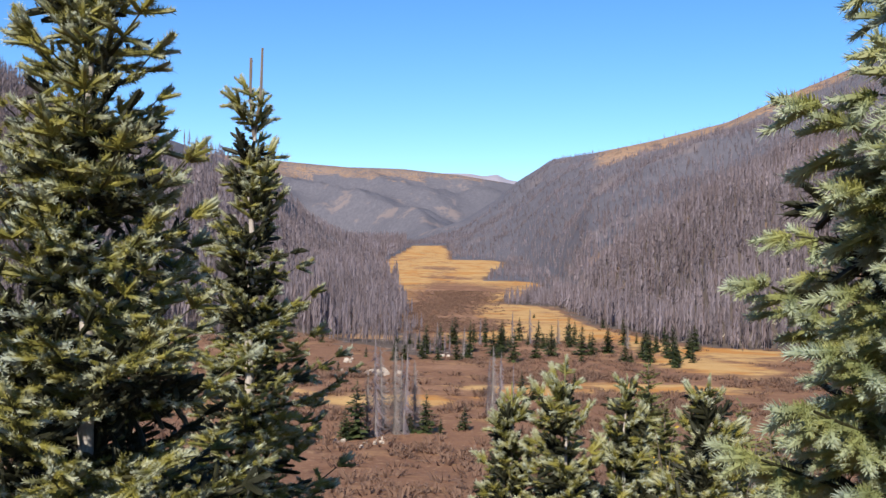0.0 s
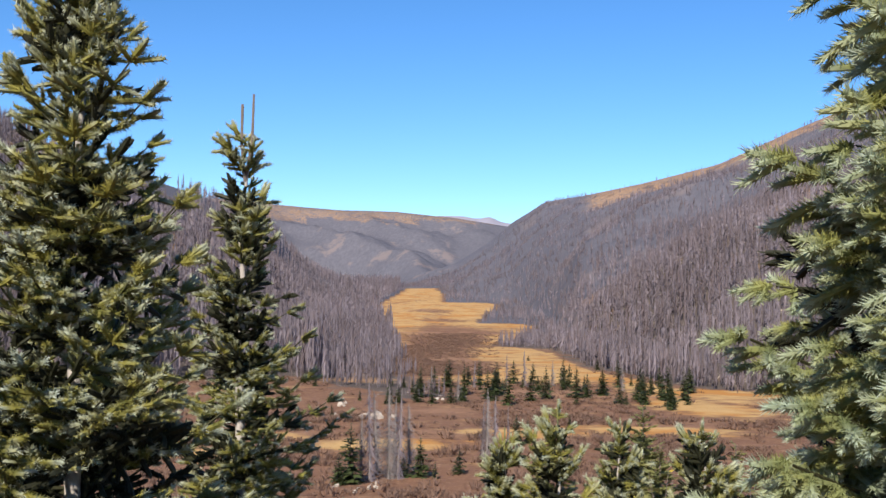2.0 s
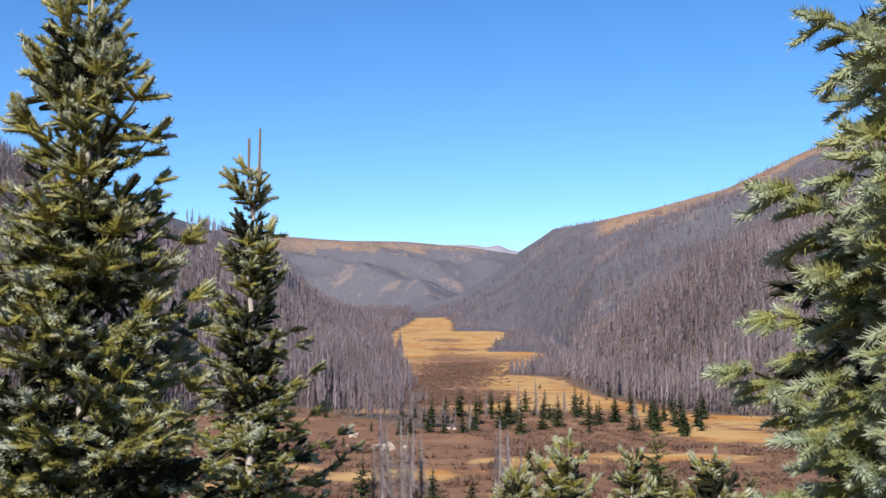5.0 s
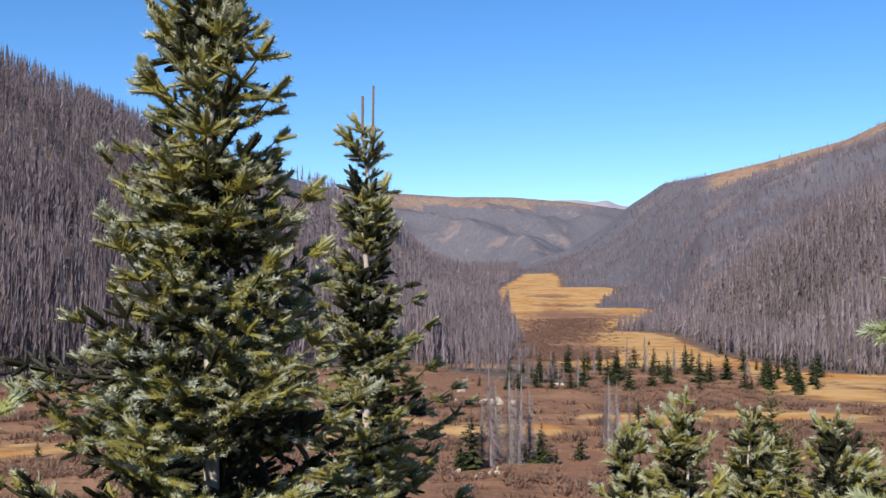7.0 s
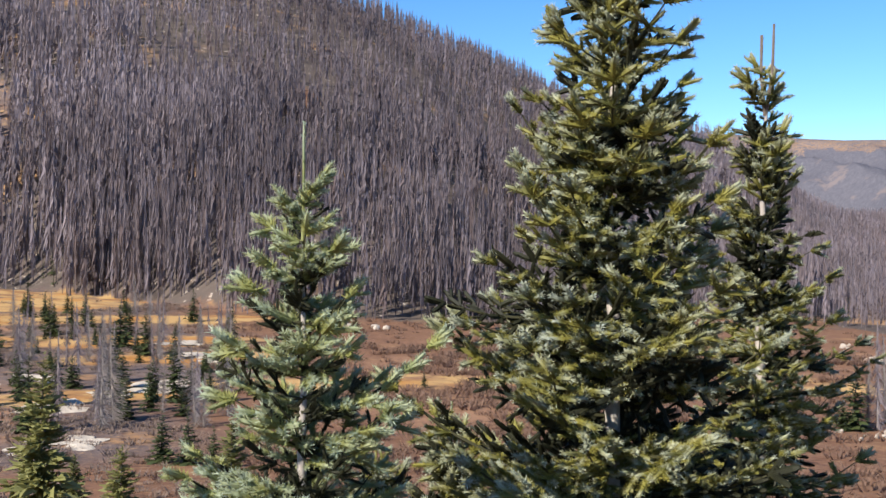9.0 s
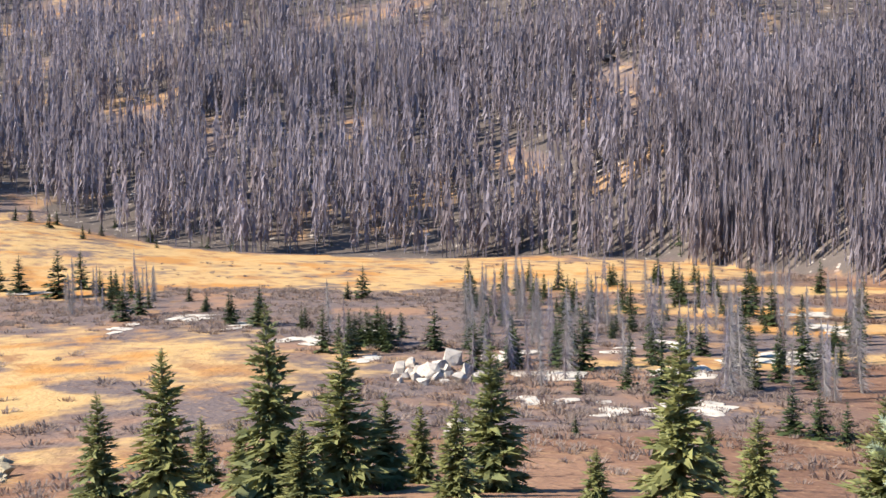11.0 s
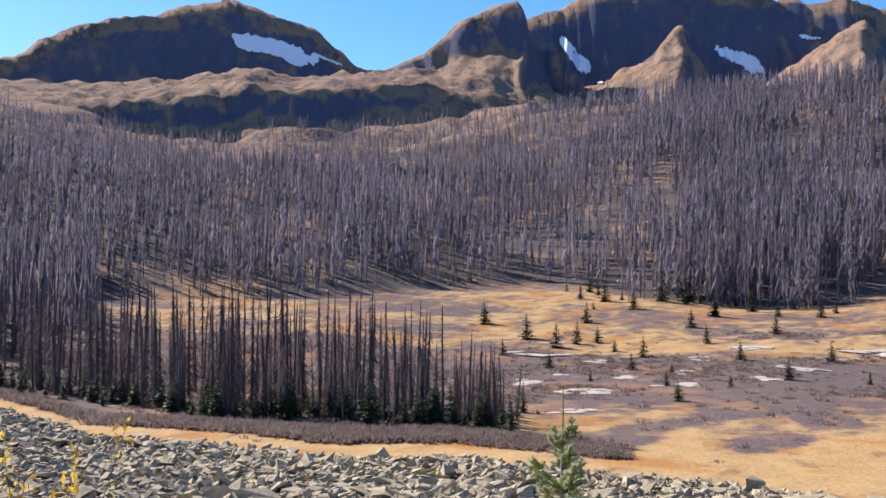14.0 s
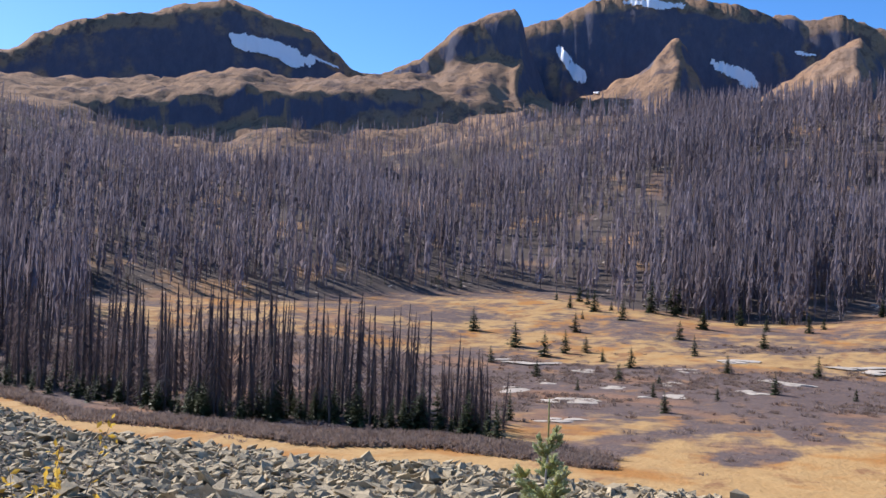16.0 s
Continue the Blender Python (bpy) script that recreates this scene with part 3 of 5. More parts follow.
def conifer(name, rng, height, kit, reach, mat, label, at, whorls=14, per=5, leader=0.3, low=0.03, power=0.8, twin=False, lift=38, density=0.9, leads=30, inner=None, least=4):
    """A conifer of separate boughs: trunk, leader shoots and whorls of boughs that lengthen downwards."""
    tree = tree_root(name, label, at, rng.uniform(0, 360))
    top = height - leader
    add_trunk(tree, rng, top, height * 0.014, PALE_BARK)
    tops = ((-0.045, 0.0, leader * 0.85), (0.05, 0.02, leader)) if twin else ((0.0, 0.0, leader),)
    for dx, dy, ln in tops:
        v, f = tube([(0, 0, top * 0.95), (dx, dy, top + ln * 0.2), (dx * 1.1, dy * 1.1, top + ln)], [0.013, 0.012, 0.009] if twin else [0.008, 0.006, 0.004], 5)
        t2, f2, o2 = twig(rng, ln, leads, 0.018, 0.003, 0.006)
        lv = t2 @ turned((0.02, 0.0, 1)).T + np.array((dx, dy, top))
        lv, lf = joined([(v, f), (lv, f2)])
        out = np.concatenate([np.tile([[0.0, 1.0, 0.0] if twin else [0.6, 0.0, 0.5]], (len(v), 1)), o2])
        part("leader", needled(soup("leader", lv, lf, BARK if twin else mat), out), tree)
    for w in range(whorls):
        u = (w + 0.1) / whorls
        n = max(least, round(per * (0.5 + 0.6 * u)))
        a0 = rng.uniform(0, 360)
        for k in range(n):
            if rng.random() > density:
                continue
            z = top * (1 - u * (1 - low)) + rng.uniform(-0.6, 0.6) * top / whorls
            ln = max(0.09, reach * (0.11 + 0.89 * u**power) * (rng.uniform(0.4, 0.65) if k % 3 == 2 else rng.uniform(0.7, 1.2) * (1.35 if rng.random() < 0.16 else 1.0)))
            up = lift * (1 - u) ** 1.1 - 4 * u + rng.normal(0, 8)
            add_bough(tree, rng, kit, ln, (0, 0, z), a0 + k * 360 / n + rng.normal(0, 14), up, rng.normal(0, 14))
            # near-black boughs inside the crown stand in for its inner shade
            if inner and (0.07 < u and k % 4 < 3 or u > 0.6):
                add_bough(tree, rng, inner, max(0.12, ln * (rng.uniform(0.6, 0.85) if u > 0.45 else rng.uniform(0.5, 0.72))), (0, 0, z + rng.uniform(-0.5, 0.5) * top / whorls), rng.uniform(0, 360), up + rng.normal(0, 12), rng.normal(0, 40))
    return tree


def fir_template(rng, whorls, per, tris, wide=0.17, ragged=0.25, blade=0.13):
    """A whole conifer one metre high for the middle distance: drooping ragged sprays of triangles on a trunk."""
    pieces = [tube([(0, 0, 0), (0, 0, 0.5), (0, 0, 1.0)], [0.014, 0.008, 0.001], 4)]
    vs = []
    for w in range(whorls):
        u = (w + 0.3) / whorls
        z = 0.98 - 0.95 * u
        a0 = rng.uniform(0, 6.28)
        for k in range(per):
            a = a0 + 6.283 * k / per + rng.normal(0, 0.25)
            ln = wide * (0.07 + 0.93 * u**0.85) * rng.uniform(1 - ragged, 1 + ragged)
            rise = 0.45 * (1 - u) - 0.25 * u + rng.normal(0, 0.12)
            dz = rng.normal(0, 0.45 / whorls)
            d = np.array([math.cos(a), math.sin(a), rise])
            side = np.array([-math.sin(a), math.cos(a), 0.0])
            for j in range(tris):
                s0 = j / tris
                p = np.array([0, 0, z + dz]) + d * ln * s0
                e = d * ln * rng.uniform(0.3, 0.6) + side * ln * rng.uniform(-0.4, 0.4) + np.array([0, 0, ln * rng.uniform(-0.2, 0.15)])
                w2 = ln * blade * side * rng.uniform(0.6, 1.3) + np.array([0, 0, ln * rng.normal(0, 0.06)])
                vs += [p + w2, p - w2, p + e]
    vs = np.array(vs)
    pieces.append((vs, np.arange(len(vs)).reshape(-1, 3)))
    return joined(pieces)


def snag_template(rng, twigs, wide=0.075, thick=0.008, low=0.1, spare=0.0, fat=0.009, droop=(0.8, 2.6)):
    """A standing dead spruce one metre high: a bare tapered pole with short drooping grey twigs."""
    pole = tube([(0, 0, -0.03), (0.004, 0, 0.5), (0, 0.003, 1.0)], [thick, thick * 0.65, 0.0012], 3)
    u = rng.uniform(0, 1, twigs) ** 0.8
    z = 0.97 - (0.97 - low) * u
    a = rng.uniform(0, 6.283, twigs)
    ln = wide * (0.2 + 0.8 * np.minimum(u * 1.8, 1)) * rng.uniform(0.45, 1.15, twigs) * np.where(rng.random(twigs) < spare, 0.2, 1)
    out = np.stack([np.cos(a), np.sin(a), 0 * a], 1)
    side = np.stack([-np.sin(a), np.cos(a), 0 * a], 1)
    base = np.stack([0 * a, 0 * a, z], 1)
    fat = fat + 0.0 * a
    tip = base + out * ln[:, None] + np.stack([0 * a, 0 * a, -ln * rng.uniform(*droop, twigs)], 1) + side * (ln * rng.normal(0, 0.3, twigs))[:, None]
    lift = np.stack([0 * a, 0 * a, fat], 1)
    tri = np.stack([base + lift + side * fat[:, None] * 0.5, base - lift - side * fat[:, None] * 0.5, tip], 1).reshape(-1, 3)
    return joined([pole, (tri, np.arange(len(tri)).reshape(-1, 3))])


def spire_template(rng, skirts, wide=0.055, thick=0.008, low=0.12):
    """A dead spruce one metre high that keeps its fine twigs: a thin pole in a narrow column of hanging ragged sprays."""
    pole = tube([(0, 0, -0.03), (0, 0.003, 1.0)], [thick, 0.0012], 3)
    u = (np.arange(skirts) + rng.random(skirts)) / skirts
    z = 0.99 - (0.99 - low - 0.16) * u
    a = np.arange(skirts) * 2.4 + rng.normal(0, 0.5, skirts)
    ln = wide * (0.22 + 0.78 * np.minimum(u * 1.6, 1)) * rng.uniform(0.5, 1.2, skirts)
    drop = rng.uniform(0.16, 0.32, skirts) * np.minimum(1, (z - 0.02) / 0.34)
    out = np.stack([np.cos(a), np.sin(a), 0 * a], 1)
    side = np.stack([-np.sin(a), np.cos(a), 0 * a], 1)
    up = np.array([[0.0, 0.0, 1.0]])
    w = (ln * rng.uniform(0.35, 0.6, skirts))[:, None]
    apex = up * z[:, None]
    one = apex + out * (ln * 0.35)[:, None] + side * w - up * (drop * rng.uniform(0.1, 0.4, skirts))[:, None]
    two = apex + out * ln[:, None] - side * w * rng.uniform(0.1, 0.8, (skirts, 1)) - up * drop[:, None]
    tri = np.stack([apex, two, one], 1).reshape(-1, 3)
    return joined([pole, (tri, np.arange(len(tri)).reshape(-1, 3))])


def scrub_template(rng, stems=18, wide=0.6):
    """A leafless willow clump one metre high: thin stems fanning from the ground."""
    a = rng.uniform(0, 6.283, stems)
    tilt = np.sqrt(rng.uniform(0.0, 1.0, stems))
    out = np.stack([np.cos(a) * tilt * wide, np.sin(a) * tilt * wide, np.sqrt(1.02 - tilt**2 * 0.8) * rng.uniform(0.7, 1.0, stems)], 1)
    base = np.stack([out[:, 0] * 0.6, out[:, 1] * 0.6, 0 * a - 0.08], 1)
    side = np.stack([-np.sin(a), np.cos(a), 0 * a], 1) * 0.045
    tri = np.stack([base + side, base - side, out], 1).reshape(-1, 3)
    mid = base + (out - base) * 0.5
    fork = mid + np.stack([rng.normal(0, 0.2, stems), rng.normal(0, 0.2, stems), rng.uniform(0.2, 0.45, stems)], 1)
    tri2 = np.stack([mid + side * 0.6, mid - side * 0.6, fork], 1).reshape(-1, 3)
    v = np.concatenate([tri, tri2])
    return v, np.arange(len(v)).reshape(-1, 3)


def rock_template(rng, flat=0.7, points=13):
    """An angular block: the hull of a few random points."""
    bm = bmesh.new()
    for _ in range(points):
        d = Vector(rng.normal(size=3)).normalized()
        bm.verts.new((d.x * rng.uniform(0.75, 1.1), d.y * rng.uniform(0.6, 0.95), d.z * flat * rng.uniform(0.75, 1.05)))
    res = bmesh.ops.convex_hull(bm, input=bm.verts)
    bmesh.ops.delete(bm, geom=list({g for g in res["geom_interior"] if isinstance(g, bmesh.types.BMVert)}), context="VERTS")
    bmesh.ops.triangulate(bm, faces=bm.faces)
    bm.verts.index_update()
    v = np.array([q.co[:] for q in bm.verts])
    f = np.array([[q.index for q in p.verts] for p in bm.faces])
    bm.free()
    return v * 0.5, f


# ---- the land: one sheet round the camera ----
def build_land():
    fine = np.concatenate([np.arange(-32, 86, 0.28), np.arange(86, 141, 0.19), np.arange(141, 146, 0.28)])
    az = np.concatenate([fine, np.arange(146, 328, 3.0)])
    rings = [0.0]
    rr = 0.8
    while rr < 4850:
        rings.append(rr)
        rr *= 1.06 if rr < 30 else 1.027 if rr < 420 else 1.014 if rr < 815 else 1.006 if rr < 1130 else 1.01 if rr < 2750 else 1.05
    rings = np.array(rings)
    A, Rr = np.meshgrid(az, rings)
    x, y = xy(A, Rr)
    z = land(x, y)
    n, k = len(az), len(rings)
    i = np.arange(n)
    j = (i + 1) % n
    row = np.arange(k - 1)[:, None] * n
    a, b, c, d = row + i, row + j, row + n + j, row + n + i
    tris = np.concatenate([np.stack([a, c, b], -1).reshape(-1, 3), np.stack([a, d, c], -1).reshape(-1, 3)])
    me = soup("ground", np.stack([x, y, z], -1).reshape(-1, 3), tris, GROUND, True)
    zone = me.color_attributes.new("zone", "FLOAT_COLOR", "POINT")
    X, Y, Z = x.ravel(), y.ravel(), z.ravel()
    gold, wood, bare, far = zones(X, Y, Z)
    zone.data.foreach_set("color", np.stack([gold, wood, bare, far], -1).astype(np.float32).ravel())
    cover = me.color_attributes.new("cover", "FLOAT_COLOR", "POINT")
    az, r = polar(X, Y)
    wet = smooth(28, 52, az + 14 * fnoise(X, Y, 28, 3, 49)) * smooth(45, 70, r)
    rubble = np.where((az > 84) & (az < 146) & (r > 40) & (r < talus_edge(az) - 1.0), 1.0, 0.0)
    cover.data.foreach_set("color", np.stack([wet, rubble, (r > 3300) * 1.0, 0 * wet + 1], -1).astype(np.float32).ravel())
    ob = tagged(new("ground", me), "valley ground with golden autumn grass and brown willow scrub", "ground", kind="structure")
    return ob


def oval(x, y, cx, cy, a, b, turn=0.0):
    """1 at the middle of an oval patch, 0.5 at its rim, falling to 0."""
    c, s = math.cos(radians(turn)), math.sin(radians(turn))
    u, v = ((x - cx) * c + (y - cy) * s) / a, (-(x - cx) * s + (y - cy) * c) / b
    return np.clip(1.0 - 0.5 * np.hypot(u, v), 0, 1)


def talus_edge(az):
    return np.interp(az, [76, 82, 88, 104, 112, 119, 125, 131, 134, 137, 139, 150], [40, 58, 68, 75, 83, 84, 94, 101, 119, 138, 150, 170])


def zones(x, y, z):
    """How far each spot is golden meadow, forest floor, bare high slope or far woodland, 0 to 1."""
    az, r = polar(x, y)
    meadow = in_meadow(x, y)
    gold = np.full(np.shape(x), 0.12)
    for o in ((-95, 3, 34, 35, 0), (-6, 106, 9, 4, 8), (26, 123, 10, 5, -10), (10, 118, 7, 3, 0), (-20, 112, 8, 3, 14), (38, 150, 8, 16, 10), (24, 222, 24, 26, 0), (-34, 96, 14, 4, 20), (-55, 80, 16, 4, 30), (-99, 99, 20, 8, 40), (-78, 92, 14, 6, 45), (-130, 112, 24, 9, 40), (-112, 128, 22, 8, 40), (-64, 66, 10, 4, 45), (46, 190, 14, 30, 0)):
        gold = np.maximum(gold, oval(x, y, *o))
    # willow strips within and round the near meadow
    for o in ((-64, 12, 5, 16, 20), (-70, -12, 4, 12, -30), (-86, 18, 7, 2.5, 10), (-98, -10, 8, 2.5, -12), (-108, 12, 9, 2.5, 8), (-80, 2, 5, 2, 0), (-112, -18, 6, 2.5, -20), (-104, -22, 10, 3, -28), (-92, -22, 8, 2.5, -10), (-118, -6, 8, 2.5, 10), (-76, -20, 12, 4, 15), (-122, -16, 7, 4, -15)):
        gold = np.minimum(gold, 1.0 - 1.15 * oval(x, y, *o) * (0.92 + 0.55 * fnoise(x, y, 9, 3, 79)))
    # willows run down the middle of the far meadow
    creek = np.exp(-(((x - 2 - 6 * np.sin(y / 60)) / 12) ** 2)) * smooth(540, 440, y) * smooth(190, 240, y)
    far_meadow = 0.74 - 0.85 * creek - 0.5 * np.abs(fnoise(x * 0.8, y * 0.7, 34, 3, 47))
    gold = np.where((y > 215) & (np.abs(az) < 12), np.maximum(far_meadow, np.where(creek < 0.2, gold, 0)), gold)
    belt = smooth(158, 190, r - 26 * smooth(88, 98, az) + 30 * fnoise(x, y, 35, 3, 43)) * smooth(33, 46, az + 10 * fnoise(x, y, 30, 3, 44))
    gold = np.maximum(gold, np.where(az > 36, belt * (0.7 - 0.35 * np.abs(fnoise(x * 1.3, y * 0.8, 20, 3, 46)) - smooth(84, 96, az) * (0.0 + 0.55 * np.abs(fnoise(x * 1.2, y * 0.5, 26, 3, 45)))), 0))
    strip = r - talus_edge(az)
    gold = np.maximum(gold, np.where((az > 100) & (strip > -3) & (strip < 9), 0.9, 0))
    gold = gold + 0.14 * fnoise(x, y, 40, 3, 41) + 0.3 * fnoise(x * 0.6, y, 11, 3, 42) * smooth(150, 110, r)
    wood = sum(np.where(in_meadow(x + 6 * math.cos(k), y + 6 * math.sin(k)), 0.0, 1 / 7) for k in range(7)) * smooth(120, 150, r)
    rise = (z - EYE) / (np.interp(az, RIGHT_HILL[0], RIGHT_HILL[2]) * np.tan(np.radians(np.interp(az, RIGHT_HILL[0], RIGHT_HILL[3]))) + 1)
    bare = np.where((az < 4) & (r < 1950), smooth(-2.5, -5, az) * 0.62 * smooth(-6.5, -9, az) * smooth(0.52, 0.8, rise - 0.06 * smooth(-14, -20, az) + 0.42 * fnoise(x, y * 0.6, 150, 4, 71)), 0)
    clear = np.where(az > 40, smooth(0.37, 0.52, fnoise(x, y, 45, 3, 61)), 0)
    clear = np.maximum(clear, smooth(0.4, 0.6, in_glade(x, y)))
    gold = np.where(wood > 0.3, np.minimum(gold, 0.36), gold)
    wood = wood * (1 - clear)
    open_top = smooth(560, 730, r + 170 * fnoise(x, y, 70, 3, 72)) * smooth(98, 104, az)
    bare = np.where(az > 98, np.maximum(bare, 0.55 * open_top), bare)
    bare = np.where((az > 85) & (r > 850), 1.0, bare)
    bare = np.where((r > 1950) & (z > 14 + r * 0.079 + 25 * fnoise(x, y, 200, 3, 3)), 0.5, bare)
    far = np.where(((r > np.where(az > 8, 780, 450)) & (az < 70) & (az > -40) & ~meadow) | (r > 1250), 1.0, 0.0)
    return np.clip(gold, 0, 1), wood, bare, far


def pick(rng, n, az0, az1, r0, r1, power=0.5):
    """Random spots, thinning outwards."""
    az = rng.uniform(az0, az1, n)
    r = (r0 ** (1 / power) + (r1 ** (1 / power) - r0 ** (1 / power)) * rng.random(n)) ** power
    x, y = xy(az, r)
    return x, y


ground = build_land()


# ---- the dead forest ----
def build_forest():
    rng = np.random.default_rng(4)
    near_t = [spire_template(rng, 28) for _ in range(6)]
    far_t = [spire_template(rng, 16, 0.077, 0.009) for _ in range(6)]
    xs, ys = [], []
    for n, a0, a1, r0, r1, p in ((26000, 3, 100, 140, 720, 0.55), (14500, 96, 146, 280, 860, 0.58), (1900, 131, 146, 175, 330, 0.6), (21000, -30, 3, 150, 1500, 0.72), (3000, -1, 8, 180, 1300, 0.85), (4000, 3, 14, 400, 1450, 0.85), (4500, 42, 100, 240, 400, 0.6), (7000, -30, -3, 150, 420, 0.6), (1200, 35, 47, 185, 330, 0.6), (2200, -3, 8, 150, 480, 0.55), (4500, 14, 46, 165, 340, 0.6), (6000, -30, 2, 420, 1400, 0.8)):
        x, y = pick(rng, n, a0, a1, r0, r1, p)
        xs.append(x)
        ys.append(y)
    x, y = np.concatenate(xs), np.concatenate(ys)
    az, r = polar(x, y)
    z = land(x, y)
    top = np.where(az < 2, np.interp(az, RIGHT_HILL[0], RIGHT_HILL[2]), np.interp(az, LEFT_HILL[0], LEFT_HILL[2]))
    keep = ~in_meadow(x + np.where(az < 14, 4, 11) * fnoise(x, y, 16, 2, 67), y + np.where(az < 14, 6, 11) * fnoise(x, y, 16, 2, 68)) & (r < top * np.where(az < 2, 0.96, 1.02 + np.where(az > 100, 0.11 + 0.16 * fnoise(x, y, 60, 3, 66), 0)))
    glade = fnoise(x, y, 45, 3, 61)
    keep &= glade < np.where(az > 96, 0.2, np.where(az > 40, 0.26, 0.42)) + 0.25 * rng.random(len(x))
    keep &= in_glade(x, y) < rng.uniform(0.45, 0.75, len(x))
    # trees stand in clumps with gaps between
    keep &= (fnoise(x, y, 13, 2, 64) > rng.uniform(-0.8, 0.05, len(x))) | (az < 12)
    # the upper right-hand slopes are open tundra
    share = np.where(az < 2, (z - EYE) / (top * np.tan(np.radians(np.interp(az, RIGHT_HILL[0], RIGHT_HILL[3]))) + 1), 0)
    keep &= rng.random(len(x)) > 0.93 * smooth(-6.5, -9, az) * smooth(0.64, 0.8, share - 0.06 * smooth(-14, -20, az) + 0.42 * fnoise(x, y * 0.6, 150, 4, 71))
    keep &= rng.random(len(x)) > 0.55 * smooth(98, 104, az) * smooth(560, 730, r + 170 * fnoise(x, y, 70, 3, 72))
    x, y, z, r = x[keep], y[keep], z[keep], r[keep]
    az = polar(x, y)[0]
    h = rng.uniform(8.5, 15.5, len(x)) * (1 + 0.38 * smooth(38, 50, az)) * np.where((az > 105) & (r > 550), 0.7, 1) * np.where(az < 2, np.where(r > 500, 0.42, 0.56), 1) * np.where((np.abs(az) < 6) & (r < 420), 0.45 + 0.3 * smooth(200, 420, r), 1) * np.where(rng.random(len(x)) < 0.15, 0.6, 1)
    pieces, per, stand = [], [], []
    for sel, temps in ((r < 255, near_t), (r >= 255, far_t)):
        which = rng.integers(len(temps), size=len(x))
        for k, t in enumerate(temps):
            m = sel & (which == k)
            hh = h[m]
            wide = hh * rng.uniform(0.8, 1.25, m.sum()) * np.where(r[m] > 500, 1.25, 1.0) * np.where(polar(x[m], y[m])[0] < 2, 1.4, 1.0)
            per.append(np.full(m.sum(), len(t[0])))
            # tone lowered between bearings 14 and 44: shade of that slope put into colour
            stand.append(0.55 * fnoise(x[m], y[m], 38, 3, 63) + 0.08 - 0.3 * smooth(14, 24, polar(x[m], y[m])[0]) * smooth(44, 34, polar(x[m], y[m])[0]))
            pieces.append(scatter(t, np.stack([x[m], y[m], z[m]], 1), rng.uniform(0, 6.28, m.sum()), np.stack([wide, wide, hh], 1), rng.normal(0, 0.012, (m.sum(), 2))))
    v, f = joined(pieces)
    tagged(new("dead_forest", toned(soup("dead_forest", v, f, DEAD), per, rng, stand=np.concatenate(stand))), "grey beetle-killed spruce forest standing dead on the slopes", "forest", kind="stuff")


def build_undergrowth():
    """Young living conifers along the forest's edge and in its clearings, and pale rocks between the dead trees."""
    rng = np.random.default_rng(6)
    temps = [fir_template(rng, 7, 6, 2, 0.2, 0.4, 0.35) for _ in range(4)]
    x, y = pick(rng, 9000, 14, 142, 175, 620, 0.5)
    edge = ~in_meadow(x, y) & (sum(in_meadow(x + 22 * math.cos(k), y + 22 * math.sin(k)) for k in range(7)) > 0)
    keep = (edge & (fnoise(x, y, 18, 2, 73) > 0.12)) | (~in_meadow(x, y) & (fnoise(x, y, 40, 3, 74) > 0.38))
    x, y = x[keep], y[keep]
    z = land(x, y) - 0.1
    h = rng.uniform(2.0, 6.5, len(x))
    which = rng.integers(4, size=len(x))
    pieces, per = [], []
    for k, t in enumerate(temps):
        m = which == k
        per.append(np.full(m.sum(), len(t[0])))
        pieces.append(scatter(t, np.stack([x[m], y[m], z[m]], 1), rng.uniform(0, 6.28, m.sum()), h[m]))
    v, f = joined(pieces)
    tagged(new("young_conifers", toned(soup("young_conifers", v, f, DARK_NEEDLE), per, rng)), "small living dark green conifers among the dead trees", "trees", kind="stuff")
    stones = [rock_template(rng, 0.5, 10) for _ in range(5)]
    x, y = pick(rng, 4200, 30, 142, 200, 780, 0.5)
    keep = ~in_meadow(x, y) & (fnoise(x, y, 55, 3, 75) > 0.05)
    x, y = x[keep], y[keep]
    z = land(x, y)
    size = rng.uniform(0.5, 1.6, len(x)) + 1.6 * (rng.random(len(x)) < 0.06)
    which = rng.integers(5, size=len(x))
    pieces = []
    for k, t in enumerate(stones):
        m = which == k
        pieces.append(scatter(t, np.stack([x[m], y[m], z[m]], 1), rng.uniform(0, 6.28, m.sum()), np.stack([size[m] * 1.6, size[m], size[m]], 1)))
    v, f = joined(pieces)
    tagged(new("forest_rocks", soup("forest_rocks", v, f, PALE)), "pale scattered rocks between the dead trees on the slope", "rocks", kind="stuff")


build_forest()
build_undergrowth()


